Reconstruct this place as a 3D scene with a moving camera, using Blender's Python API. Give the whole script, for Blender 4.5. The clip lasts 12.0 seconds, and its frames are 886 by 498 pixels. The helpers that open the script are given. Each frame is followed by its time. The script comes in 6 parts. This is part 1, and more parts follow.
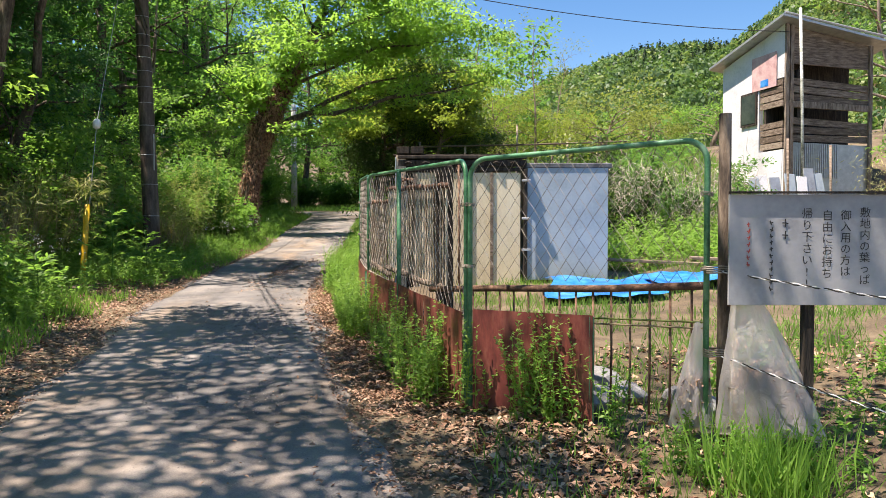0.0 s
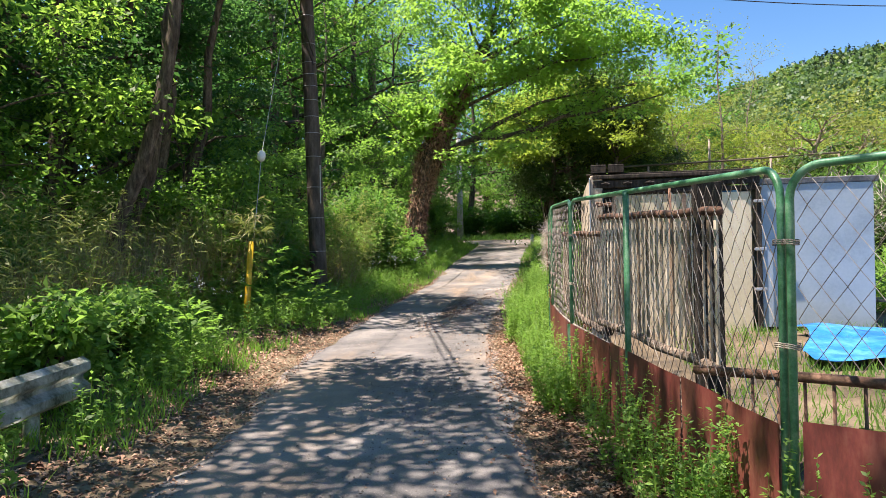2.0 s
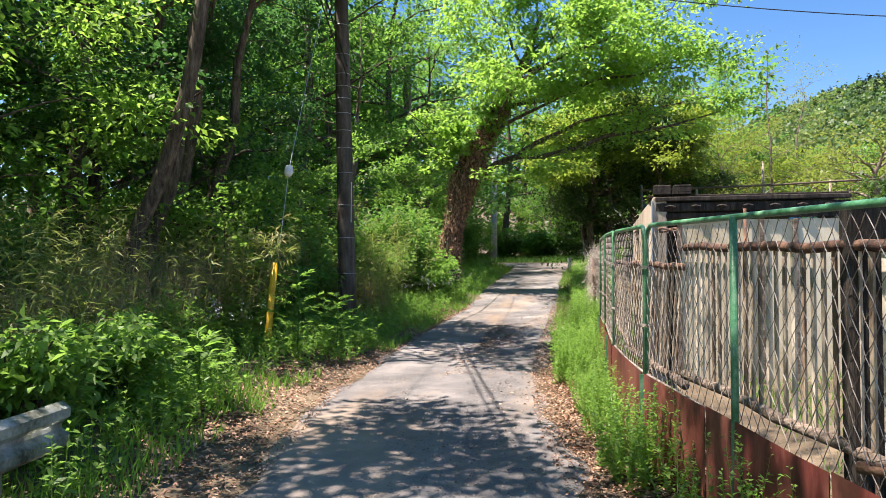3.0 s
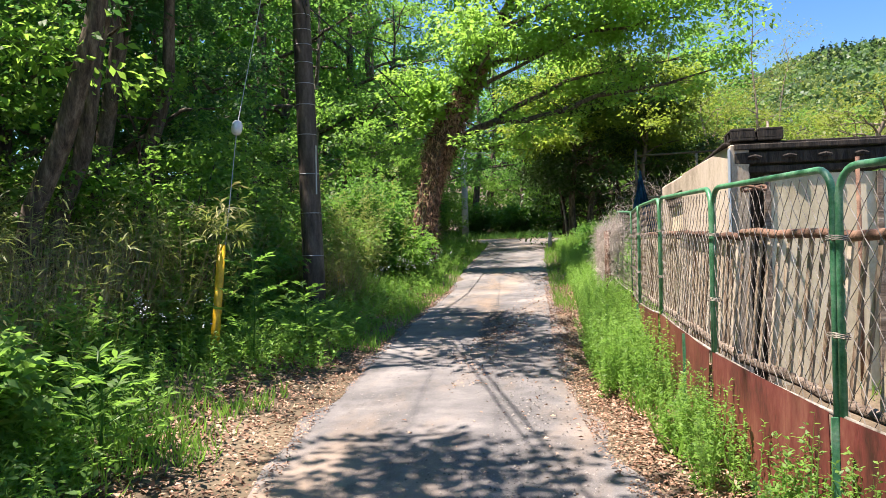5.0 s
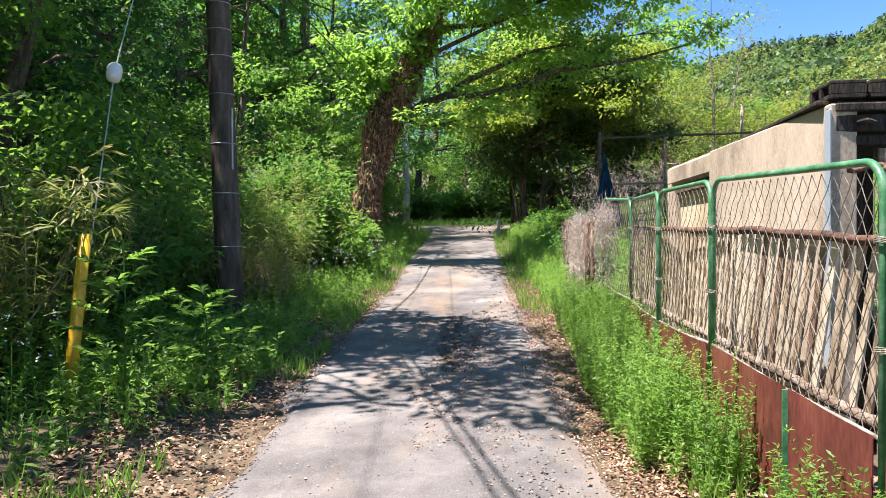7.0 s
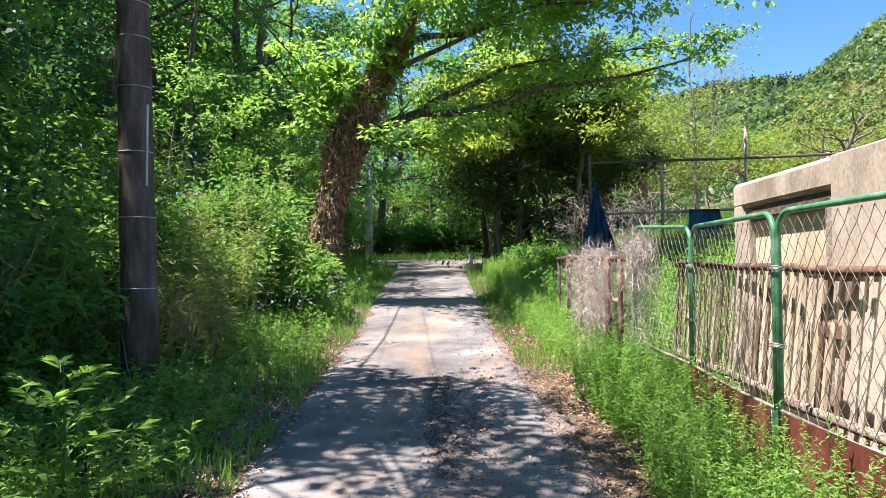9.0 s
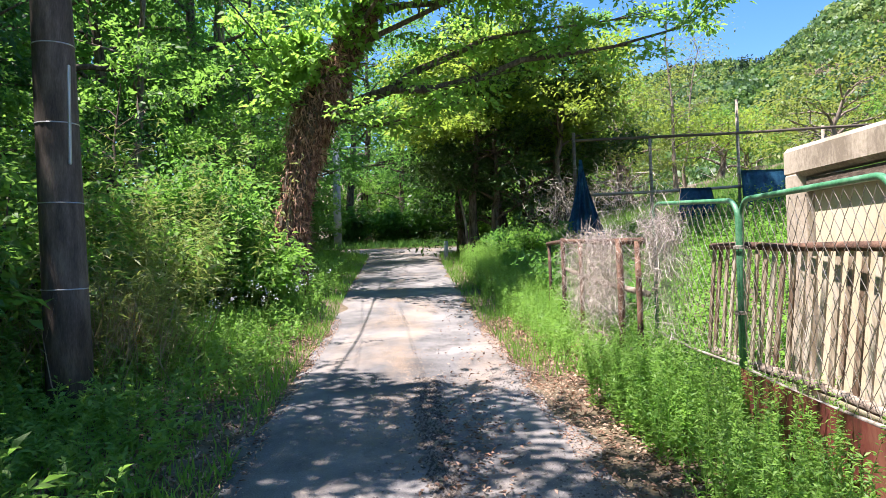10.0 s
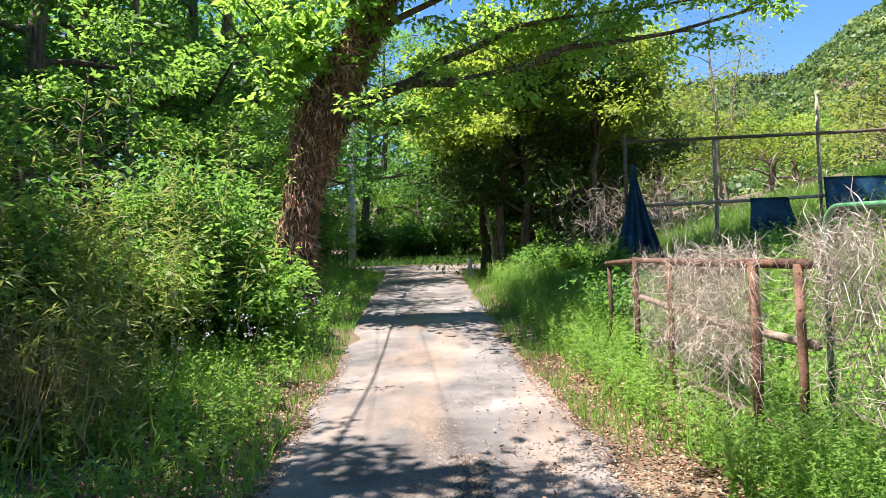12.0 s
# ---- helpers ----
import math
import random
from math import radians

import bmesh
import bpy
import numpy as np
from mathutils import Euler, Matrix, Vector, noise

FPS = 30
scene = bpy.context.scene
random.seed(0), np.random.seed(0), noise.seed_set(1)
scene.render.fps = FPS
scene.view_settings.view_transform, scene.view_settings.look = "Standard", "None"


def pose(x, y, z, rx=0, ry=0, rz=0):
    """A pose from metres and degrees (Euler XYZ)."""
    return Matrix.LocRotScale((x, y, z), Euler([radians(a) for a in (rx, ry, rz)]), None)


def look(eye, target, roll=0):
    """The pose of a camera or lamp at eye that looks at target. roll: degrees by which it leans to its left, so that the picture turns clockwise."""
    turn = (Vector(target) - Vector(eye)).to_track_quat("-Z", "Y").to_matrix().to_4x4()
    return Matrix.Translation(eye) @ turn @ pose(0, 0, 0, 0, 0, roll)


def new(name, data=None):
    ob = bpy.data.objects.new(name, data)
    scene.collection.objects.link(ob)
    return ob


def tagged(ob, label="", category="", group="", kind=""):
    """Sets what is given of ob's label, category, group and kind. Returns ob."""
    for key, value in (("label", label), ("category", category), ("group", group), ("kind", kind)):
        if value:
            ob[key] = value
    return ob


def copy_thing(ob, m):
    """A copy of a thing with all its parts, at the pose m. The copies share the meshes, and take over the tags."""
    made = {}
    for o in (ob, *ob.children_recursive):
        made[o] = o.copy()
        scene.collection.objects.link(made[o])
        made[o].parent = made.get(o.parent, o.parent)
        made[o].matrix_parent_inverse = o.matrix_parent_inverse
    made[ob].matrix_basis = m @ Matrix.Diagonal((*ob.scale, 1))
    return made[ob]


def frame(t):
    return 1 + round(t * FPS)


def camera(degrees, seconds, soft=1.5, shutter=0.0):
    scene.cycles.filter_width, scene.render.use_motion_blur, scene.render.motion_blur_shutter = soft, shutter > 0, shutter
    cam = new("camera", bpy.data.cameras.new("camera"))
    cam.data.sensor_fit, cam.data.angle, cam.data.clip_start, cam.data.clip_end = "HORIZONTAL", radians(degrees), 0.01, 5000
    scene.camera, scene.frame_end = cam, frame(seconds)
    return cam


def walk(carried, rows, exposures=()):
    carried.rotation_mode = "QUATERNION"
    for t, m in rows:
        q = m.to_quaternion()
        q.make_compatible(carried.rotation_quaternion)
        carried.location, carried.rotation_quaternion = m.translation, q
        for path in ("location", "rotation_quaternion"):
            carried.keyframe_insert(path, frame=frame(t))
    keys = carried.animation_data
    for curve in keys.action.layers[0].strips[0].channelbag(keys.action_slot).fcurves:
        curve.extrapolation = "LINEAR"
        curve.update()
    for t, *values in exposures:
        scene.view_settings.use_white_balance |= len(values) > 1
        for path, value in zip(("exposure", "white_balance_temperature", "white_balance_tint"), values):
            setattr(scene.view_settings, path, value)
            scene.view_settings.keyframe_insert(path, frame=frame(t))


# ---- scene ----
cam = camera(63.3, 12.0, soft=0.7)
METRES, EYE, TILT, LEAN, TURN = 13.0, 1.58, -1.5, 0.0, 0.0
ROWS = [
    (0.0, 0.0, 0.0, 0.0, 0.0, 0.0, -0.0),
    (0.5, -0.0114, 0.0338, 0.005, 3.74, -0.34, 0.72),
    (1.0, -0.02, 0.0693, 0.008, 9.03, 1.14, 0.91),
    (1.5, -0.031, 0.1057, 0.0082, 11.64, 1.38, 0.85),
    (2.0, -0.0424, 0.139, 0.014, 12.86, 2.18, 0.53),
    (2.5, -0.0526, 0.175, 0.0202, 15.26, 3.87, -0.76),
    (4.5, -0.1325, 0.3284, 0.0283, 13.98, 2.66, 0.36),
    (5.0, -0.1454, 0.3722, 0.0306, 12.21, 2.02, 0.75),
    (5.5, -0.1615, 0.4133, 0.0316, 10.33, 0.91, 0.84),
    (6.0, -0.1698, 0.4562, 0.0337, 8.42, -0.43, 0.89),
    (6.5, -0.18, 0.4952, 0.0381, 7.96, -0.52, -0.15),
    (7.0, -0.1928, 0.5343, 0.0435, 7.11, 0.82, 0.03),
    (9.0, -0.2323, 0.7024, 0.053, 3.94, 3.5, 0.08),
    (9.5, -0.2451, 0.7448, 0.0561, 1.78, 3.04, 0.54),
    (10.0, -0.2516, 0.7867, 0.0565, 1.47, 2.49, 1.42),
    (10.5, -0.2609, 0.8284, 0.058, 2.52, 2.33, 1.19),
    (11.0, -0.265, 0.8697, 0.0606, 2.38, 2.79, 1.47),
    (11.5, -0.2668, 0.9103, 0.0649, 2.47, 3.03, 1.42),
    (12.0, -0.2734, 0.951, 0.0684, 2.71, 3.77, 1.1),
]
walk(cam, [(t, pose(0, 0, EYE, TILT, LEAN, TURN) @ pose(METRES * x, METRES * y, METRES * z, 90 + pitch, roll, yaw)) for t, x, y, z, yaw, pitch, roll in ROWS],
     exposures=((0.0, 1.28, 7150, 20), (2.5, 1.38, 6800, 21), (4.5, 1.44, 6700, 21), (9.0, 1.54, 6250, 22), (10.5, 1.62, 6200, 22), (12.0, 1.52, 6600, 21)))

# ---- light ----
TO_SUN = Vector((-0.35, -0.14, 0.925)).normalized()
world = bpy.data.worlds.new("sky")
scene.world = world
world.use_nodes = True
wn = world.node_tree
sky = wn.nodes.new("ShaderNodeTexSky")
sky.sky_type = "NISHITA"
sky.sun_disc = False
sky.sun_elevation = math.asin(TO_SUN.z)
sky.sun_rotation = math.atan2(TO_SUN.x, TO_SUN.y)
sky.air_density, sky.dust_density, sky.ozone_density = 1.0, 0.2, 2.2
back = wn.nodes["Background"]
back.inputs["Strength"].default_value = 0.085
tone = wn.nodes.new("ShaderNodeHueSaturation")
tone.inputs["Saturation"].default_value = 1.3
wn.links.new(sky.outputs[0], tone.inputs["Color"])
wn.links.new(tone.outputs[0], back.inputs["Color"])
sun = new("sun", bpy.data.lights.new("sun", "SUN"))
sun.data.energy, sun.data.angle, sun.data.color = 5.0, radians(0.53), (1.0, 0.95, 0.86)
sun.matrix_world = look(TO_SUN * 60, (0, 0, 0))


# ---- materials ----
def material(name, colors, scale=6.0, rough=0.8, bump=0.3, grain=60.0, metal=0.0, stops=None, island=0.0, random=0.0, stretch=(1, 1, 1), spec=0.35):
    """A surface whose colour drifts between the given colours at two scales, with fine relief."""
    m = bpy.data.materials.new(name)
    m.use_nodes = True
    nt = m.node_tree
    b = nt.nodes["Principled BSDF"]
    tc = nt.nodes.new("ShaderNodeTexCoord")
    mp = nt.nodes.new("ShaderNodeMapping")
    mp.inputs["Scale"].default_value = stretch
    nt.links.new(tc.outputs["Object"], mp.inputs["Vector"])
    big, fine = nt.nodes.new("ShaderNodeTexNoise"), nt.nodes.new("ShaderNodeTexNoise")
    for n, s, d in ((big, scale, 5), (fine, grain, 3)):
        n.inputs["Scale"].default_value, n.inputs["Detail"].default_value, n.inputs["Roughness"].default_value = s, d, 0.62
        nt.links.new(mp.outputs[0], n.inputs["Vector"])
    mixer = nt.nodes.new("ShaderNodeMath")
    mixer.operation = "MULTIPLY_ADD"
    nt.links.new(fine.outputs[0], mixer.inputs[0])
    mixer.inputs[1].default_value = 0.35
    nt.links.new(big.outputs[0], mixer.inputs[2])
    value = mixer.outputs[0]
    shift = -0.175
    for amount, node, out in ((island, "ShaderNodeNewGeometry", "Random Per Island"), (random, "ShaderNodeObjectInfo", "Random")):
        if amount:
            src = nt.nodes.new(node)
            add = nt.nodes.new("ShaderNodeMath")
            add.operation = "MULTIPLY_ADD"
            nt.links.new(src.outputs[out], add.inputs[0])
            add.inputs[1].default_value = amount
            nt.links.new(value, add.inputs[2])
            value = add.outputs[0]
            shift -= amount / 2
    add = nt.nodes.new("ShaderNodeMath")
    nt.links.new(value, add.inputs[0])
    add.inputs[1].default_value = shift
    ramp = nt.nodes.new("ShaderNodeValToRGB")
    nt.links.new(add.outputs[0], ramp.inputs[0])
    e = ramp.color_ramp.elements
    stops = stops or [0.32 + 0.36 * k / max(1, len(colors) - 1) for k in range(len(colors))]
    while len(e) < len(colors):
        e.new(0.5)
    for k, c in enumerate(colors):
        e[k].position, e[k].color = stops[k], (*c, 1)
    nt.links.new(ramp.outputs[0], b.inputs["Base Color"])
    b.inputs["Roughness"].default_value, b.inputs["Metallic"].default_value = rough, metal
    b.inputs["Specular IOR Level"].default_value = spec
    if bump:
        bp = nt.nodes.new("ShaderNodeBump")
        bp.inputs["Strength"].default_value, bp.inputs["Distance"].default_value = bump, 0.02
        nt.links.new(mixer.outputs[0], bp.inputs["Height"])
        nt.links.new(bp.outputs[0], b.inputs["Normal"])
    return m


def leaf_material(name, dark, light, through_color, amount=0.45, random=0.25):
    """Thin leaves: they scatter light back and let some through; each leaf a little different."""
    m = material(name, [dark, light], scale=0.7, grain=5.0, bump=0, rough=0.5, island=0.55, random=random, stops=[0.15, 0.85])
    nt = m.node_tree
    b = nt.nodes["Principled BSDF"]
    tr = nt.nodes.new("ShaderNodeBsdfTranslucent")
    mix = nt.nodes.new("ShaderNodeMixShader")
    tr.inputs["Color"].default_value = (*through_color, 1)
    mix.inputs[0].default_value = amount
    out = nt.nodes["Material Output"]
    nt.links.new(b.outputs[0], mix.inputs[1])
    nt.links.new(tr.outputs[0], mix.inputs[2])
    nt.links.new(mix.outputs[0], out.inputs["Surface"])
    return m


LEAF_FRESH = leaf_material("fresh_leaf", (0.04, 0.11, 0.020), (0.125, 0.235, 0.042), (0.27, 0.52, 0.075), 0.5)
LEAF_MID = leaf_material("woodland_leaf", (0.024, 0.08, 0.020), (0.09, 0.19, 0.040), (0.20, 0.45, 0.075), 0.46)
# bluish deep green, with the shade under a high canopy put into the colour
LEAF_SHADED = leaf_material("shaded_deep_green_leaf", (0.014, 0.055, 0.016), (0.055, 0.135, 0.036), (0.10, 0.28, 0.06), 0.38)
LEAF_DARK = leaf_material("evergreen_leaf", (0.018, 0.050, 0.014), (0.065, 0.120, 0.026), (0.10, 0.20, 0.03), 0.26)
LEAF_YELLOW = leaf_material("yellow_green_leaf", (0.10, 0.14, 0.035), (0.24, 0.28, 0.07), (0.34, 0.42, 0.07), 0.4)
# yellow-green, brightened to carry sunlight on the evergreens' tops
LEAF_YELLOWISH = leaf_material("lit_yellow_green_leaf", (0.07, 0.135, 0.020), (0.23, 0.31, 0.045), (0.40, 0.54, 0.065), 0.45)
GRASS = leaf_material("verge_grass", (0.055, 0.155, 0.026), (0.20, 0.365, 0.06), (0.28, 0.55, 0.075), 0.45)
WEED = leaf_material("weed_leaf", (0.060, 0.155, 0.030), (0.23, 0.375, 0.08), (0.31, 0.57, 0.09), 0.45)
DRY = leaf_material("dry_stalk", (0.16, 0.12, 0.065), (0.42, 0.35, 0.22), (0.35, 0.28, 0.14), 0.2)
STRAW = leaf_material("straw_leaf", (0.22, 0.22, 0.08), (0.58, 0.54, 0.26), (0.45, 0.45, 0.16), 0.35)
BAMBOO = leaf_material("bamboo_leaf", (0.07, 0.11, 0.025), (0.32, 0.34, 0.12), (0.36, 0.44, 0.10), 0.38)
LITTER = material("leaf_litter", [(0.14, 0.073, 0.045), (0.30, 0.17, 0.105), (0.50, 0.34, 0.235)], scale=3, rough=0.75, bump=0.1, island=0.6, stops=[0.2, 0.5, 0.8])
BARK = material("bark", [(0.035, 0.026, 0.019), (0.10, 0.075, 0.055), (0.20, 0.16, 0.12)], scale=5, grain=30, bump=1.0, stretch=(3, 3, 0.6), rough=0.95)
BARK_PALE = material("pale_bark", [(0.09, 0.07, 0.05), (0.22, 0.17, 0.13), (0.34, 0.28, 0.22)], scale=5, grain=30, bump=1.0, stretch=(3, 3, 0.6), rough=0.95)
BARK_RED = material("dead_vine", [(0.09, 0.045, 0.028), (0.28, 0.14, 0.09), (0.44, 0.27, 0.18)], scale=8, grain=30, bump=0.4, island=0.5, rough=0.9)
ASPHALT = material("worn_asphalt", [(0.075, 0.072, 0.069), (0.16, 0.151, 0.143), (0.28, 0.258, 0.235)], scale=0.9, grain=95, bump=0.8, rough=0.92)


def dust_over(m, color, scale, lo, hi, stretch=(1, 1, 1)):
    """Lays patches of dust of another colour over a surface."""
    nt = m.node_tree
    b = nt.nodes["Principled BSDF"]
    old = b.inputs["Base Color"].links[0].from_socket
    tc, mp = nt.nodes.new("ShaderNodeTexCoord"), nt.nodes.new("ShaderNodeMapping")
    mp.inputs["Scale"].default_value = stretch
    nz, rp, mx = nt.nodes.new("ShaderNodeTexNoise"), nt.nodes.new("ShaderNodeMapRange"), nt.nodes.new("ShaderNodeMix")
    nz.inputs["Scale"].default_value, nz.inputs["Detail"].default_value, nz.inputs["Roughness"].default_value = scale, 7, 0.65
    nt.links.new(tc.outputs["Object"], mp.inputs["Vector"])
    nt.links.new(mp.outputs[0], nz.inputs["Vector"])
    nt.links.new(nz.outputs[0], rp.inputs["Value"])
    rp.inputs["From Min"].default_value, rp.inputs["From Max"].default_value = lo, hi
    mx.data_type = "RGBA"
    nt.links.new(rp.outputs[0], mx.inputs["Factor"])
    nt.links.new(old, mx.inputs["A"])
    mx.inputs["B"].default_value = (*color, 1)
    nt.links.new(mx.outputs["Result"], b.inputs["Base Color"])


dust_over(ASPHALT, (0.33, 0.245, 0.17), 0.7, 0.49, 0.74, (1, 0.3, 1))
dust_over(ASPHALT, (0.085, 0.078, 0.072), 1.7, 0.58, 0.72, (1, 0.5, 1))
dust_over(ASPHALT, (0.30, 0.27, 0.24), 48, 0.62, 0.70)
dust_over(ASPHALT, (0.05, 0.047, 0.044), 37, 0.64, 0.72)
EARTH = material("earth", [(0.055, 0.042, 0.028), (0.12, 0.09, 0.055), (0.20, 0.155, 0.10)], scale=1.4, grain=40, bump=0.9, rough=0.97)
GRAVEL = material("gravel", [(0.09, 0.08, 0.07), (0.15, 0.135, 0.12), (0.26, 0.235, 0.21)], scale=4, grain=30, bump=0.2, island=0.7, rough=0.9)
DARK_GRIT = material("dark_grit", [(0.06, 0.048, 0.038), (0.11, 0.09, 0.072), (0.20, 0.165, 0.13)], scale=4, grain=30, bump=0.2, island=0.7, rough=0.95)
TAN_GRIT = material("tan_grit", [(0.20, 0.145, 0.10), (0.27, 0.20, 0.14), (0.34, 0.26, 0.185)], scale=4, grain=30, bump=0.2, island=0.5, rough=0.95)
GREEN_PAINT = material("green_paint", [(0.025, 0.12, 0.05), (0.065, 0.23, 0.11), (0.17, 0.32, 0.20)], scale=9, grain=90, bump=0.15, rough=0.42, spec=0.5)
WIRE = material("old_wire", [(0.10, 0.08, 0.06), (0.24, 0.21, 0.17), (0.40, 0.37, 0.32)], scale=9, rough=0.6, metal=0.2, bump=0)
RED_RUST = material("red_painted_sheet", [(0.055, 0.020, 0.015), (0.155, 0.038, 0.030), (0.23, 0.085, 0.058)], scale=3.0, grain=40, bump=0.25, rough=0.55, stretch=(1, 1, 0.35))
RUST = material("rusty_iron", [(0.05, 0.028, 0.02), (0.13, 0.07, 0.045), (0.24, 0.14, 0.09)], scale=10, grain=70, bump=0.5, rough=0.85, random=0.2)
SLAT = material("weathered_slat", [(0.17, 0.11, 0.07), (0.42, 0.34, 0.24), (0.62, 0.54, 0.42)], scale=5, grain=30, bump=0.4, rough=0.85, stretch=(2, 2, 0.5), random=0.3)
# blackened timber; also the painted darkness of the hut's and house's gaps
DARKWOOD = material("blackened_wood_and_shade", [(0.012, 0.010, 0.008), (0.035, 0.028, 0.022), (0.075, 0.06, 0.045)], scale=5, grain=40, bump=0.8, stretch=(4, 4, 0.5), rough=0.9)
OLDWOOD = material("grey_wood", [(0.10, 0.072, 0.052), (0.21, 0.16, 0.12), (0.34, 0.28, 0.22)], scale=3, grain=30, bump=0.5, stretch=(0.4, 3, 8), rough=0.9, random=0.3)
CONCRETE = material("stained_concrete", [(0.27, 0.22, 0.16), (0.50, 0.42, 0.32), (0.62, 0.54, 0.43)], scale=1.6, grain=50, bump=0.35, rough=0.92, stretch=(1, 1, 0.6))
TAN = material("tan_board", [(0.46, 0.38, 0.24), (0.64, 0.55, 0.38), (0.72, 0.64, 0.47)], scale=1.3, grain=40, bump=0.12, rough=0.8, stretch=(1, 1, 0.5))
SHED_BLUE = material("blue_grey_sheet", [(0.26, 0.32, 0.365), (0.325, 0.39, 0.44), (0.38, 0.445, 0.49)], scale=1.5, grain=25, bump=0.1, rough=0.5)
TARP = material("blue_tarp", [(0.004, 0.08, 0.32), (0.010, 0.19, 0.58), (0.07, 0.32, 0.70)], scale=3, grain=20, bump=0.5, rough=0.35, spec=0.5)
NAVY = material("dark_blue_sheet", [(0.004, 0.030, 0.065), (0.012, 0.075, 0.15), (0.035, 0.14, 0.24)], scale=3, grain=20, bump=0.5, rough=0.5)
WHITE_WALL = material("white_wall", [(0.52, 0.53, 0.55), (0.68, 0.69, 0.71), (0.76, 0.76, 0.77)], scale=0.8, grain=20, bump=0.08, rough=0.75)
WHITE_PAINT = material("mossy_white_paint", [(0.09, 0.10, 0.06), (0.40, 0.42, 0.36), (0.70, 0.72, 0.70)], scale=4, grain=30, bump=0.2, rough=0.6)
SIGN_GREY = material("sign_board", [(0.29, 0.30, 0.31), (0.37, 0.38, 0.39), (0.44, 0.44, 0.44)], scale=2, grain=20, bump=0.05, rough=0.55)
INK = material("black_ink", [(0.02, 0.02, 0.02), (0.05, 0.05, 0.05)], scale=6, bump=0, rough=0.6)
RED_INK = material("red_ink", [(0.35, 0.05, 0.04), (0.5, 0.10, 0.08)], scale=6, bump=0, rough=0.6)
YELLOW = material("yellow_plastic", [(0.50, 0.27, 0.01), (0.68, 0.40, 0.015), (0.74, 0.48, 0.03)], scale=6, grain=40, bump=0.1, rough=0.45, spec=0.5)
POLE_DARK = material("dark_pole_wrap", [(0.040, 0.030, 0.024), (0.085, 0.066, 0.052), (0.15, 0.12, 0.095)], scale=5, grain=60, bump=0.4, rough=0.75, stretch=(2, 2, 0.4))
POLE_GREY = material("grey_concrete_pole", [(0.28, 0.29, 0.30), (0.38, 0.39, 0.40), (0.46, 0.46, 0.46)], scale=3, grain=40, bump=0.2, rough=0.8)
STONE = material("rough_stone", [(0.12, 0.12, 0.12), (0.20, 0.20, 0.20), (0.30, 0.30, 0.29)], scale=6, grain=60, bump=0.6, rough=0.9)
DARK_TRIM = material("dark_grey_trim", [(0.05, 0.055, 0.06), (0.10, 0.105, 0.11), (0.16, 0.165, 0.17)], scale=5, grain=40, bump=0.2, rough=0.6)
STEEL = material("galvanised_steel", [(0.36, 0.37, 0.38), (0.50, 0.51, 0.52)], scale=6, grain=40, bump=0.1, rough=0.45, metal=0.6)
BLACK = material("black_cable", [(0.012, 0.012, 0.012), (0.03, 0.03, 0.03)], scale=6, bump=0, rough=0.6)
CERAMIC = material("white_ceramic", [(0.62, 0.62, 0.60), (0.76, 0.76, 0.74)], scale=8, bump=0, rough=0.2, spec=0.6)
FLOWER = material("white_petal", [(0.60, 0.58, 0.60), (0.80, 0.78, 0.80)], scale=8, bump=0, rough=0.7)
FAR_HILL = leaf_material("far_wood", (0.055, 0.12, 0.032), (0.13, 0.22, 0.052), (0.17, 0.32, 0.06), 0.35)
FAR_HILL_PALE = leaf_material("far_pale_wood", (0.11, 0.17, 0.045), (0.21, 0.28, 0.075), (0.28, 0.40, 0.08), 0.35)
FAR_HILL_DEEP = leaf_material("far_deep_wood", (0.035, 0.080, 0.032), (0.080, 0.15, 0.048), (0.11, 0.21, 0.045), 0.3)
# sunlight put into the leaf colour, for foliage that its own crown shades
LEAF_BRIGHT = leaf_material("sunlit_maple_leaf", (0.055, 0.145, 0.024), (0.18, 0.32, 0.055), (0.36, 0.62, 0.09), 0.56)
FAR_CONIFER = leaf_material("far_conifer", (0.010, 0.028, 0.014), (0.030, 0.065, 0.024), (0.03, 0.07, 0.02), 0.1)


# ---- mesh helpers ----
def thing(name, label, category, group="", kind="", at=(0, 0, 0)):
    ob = new(name)
    ob.location = at
    return tagged(ob, label, category, group, kind)


def part(name, bm, mat, parent=None, label="", smooth=False):
    """Links a bmesh, or (verts, faces), as one mesh object, under parent if given."""
    me = bpy.data.meshes.new(name)
    if isinstance(bm, tuple):
        v, f = bm
        fill(me, v, f)
    else:
        bmesh.ops.recalc_face_normals(bm, faces=bm.faces)
        bm.to_mesh(me)
        bm.free()
    if smooth:
        me.shade_smooth()
    me.materials.append(mat)
    ob = new(name, me)
    if parent:
        ob.parent = parent
        ob.matrix_parent_inverse = Matrix.Translation(-parent.location)
    if label:
        ob["label"] = label
    return ob


def fill(me, v, f):
    """Fills a mesh from an array of places and an array of faces with equal corner counts."""
    v, f = np.asarray(v, np.float32), np.asarray(f, np.int32)
    me.vertices.add(len(v))
    me.vertices.foreach_set("co", v.ravel())
    k = f.shape[1]
    me.loops.add(f.size)
    me.loops.foreach_set("vertex_index", f.ravel())
    me.polygons.add(len(f))
    me.polygons.foreach_set("loop_start", np.arange(0, f.size, k, dtype=np.int32))
    me.polygons.foreach_set("loop_total", np.full(len(f), k, np.int32))
    me.update(calc_edges=True)


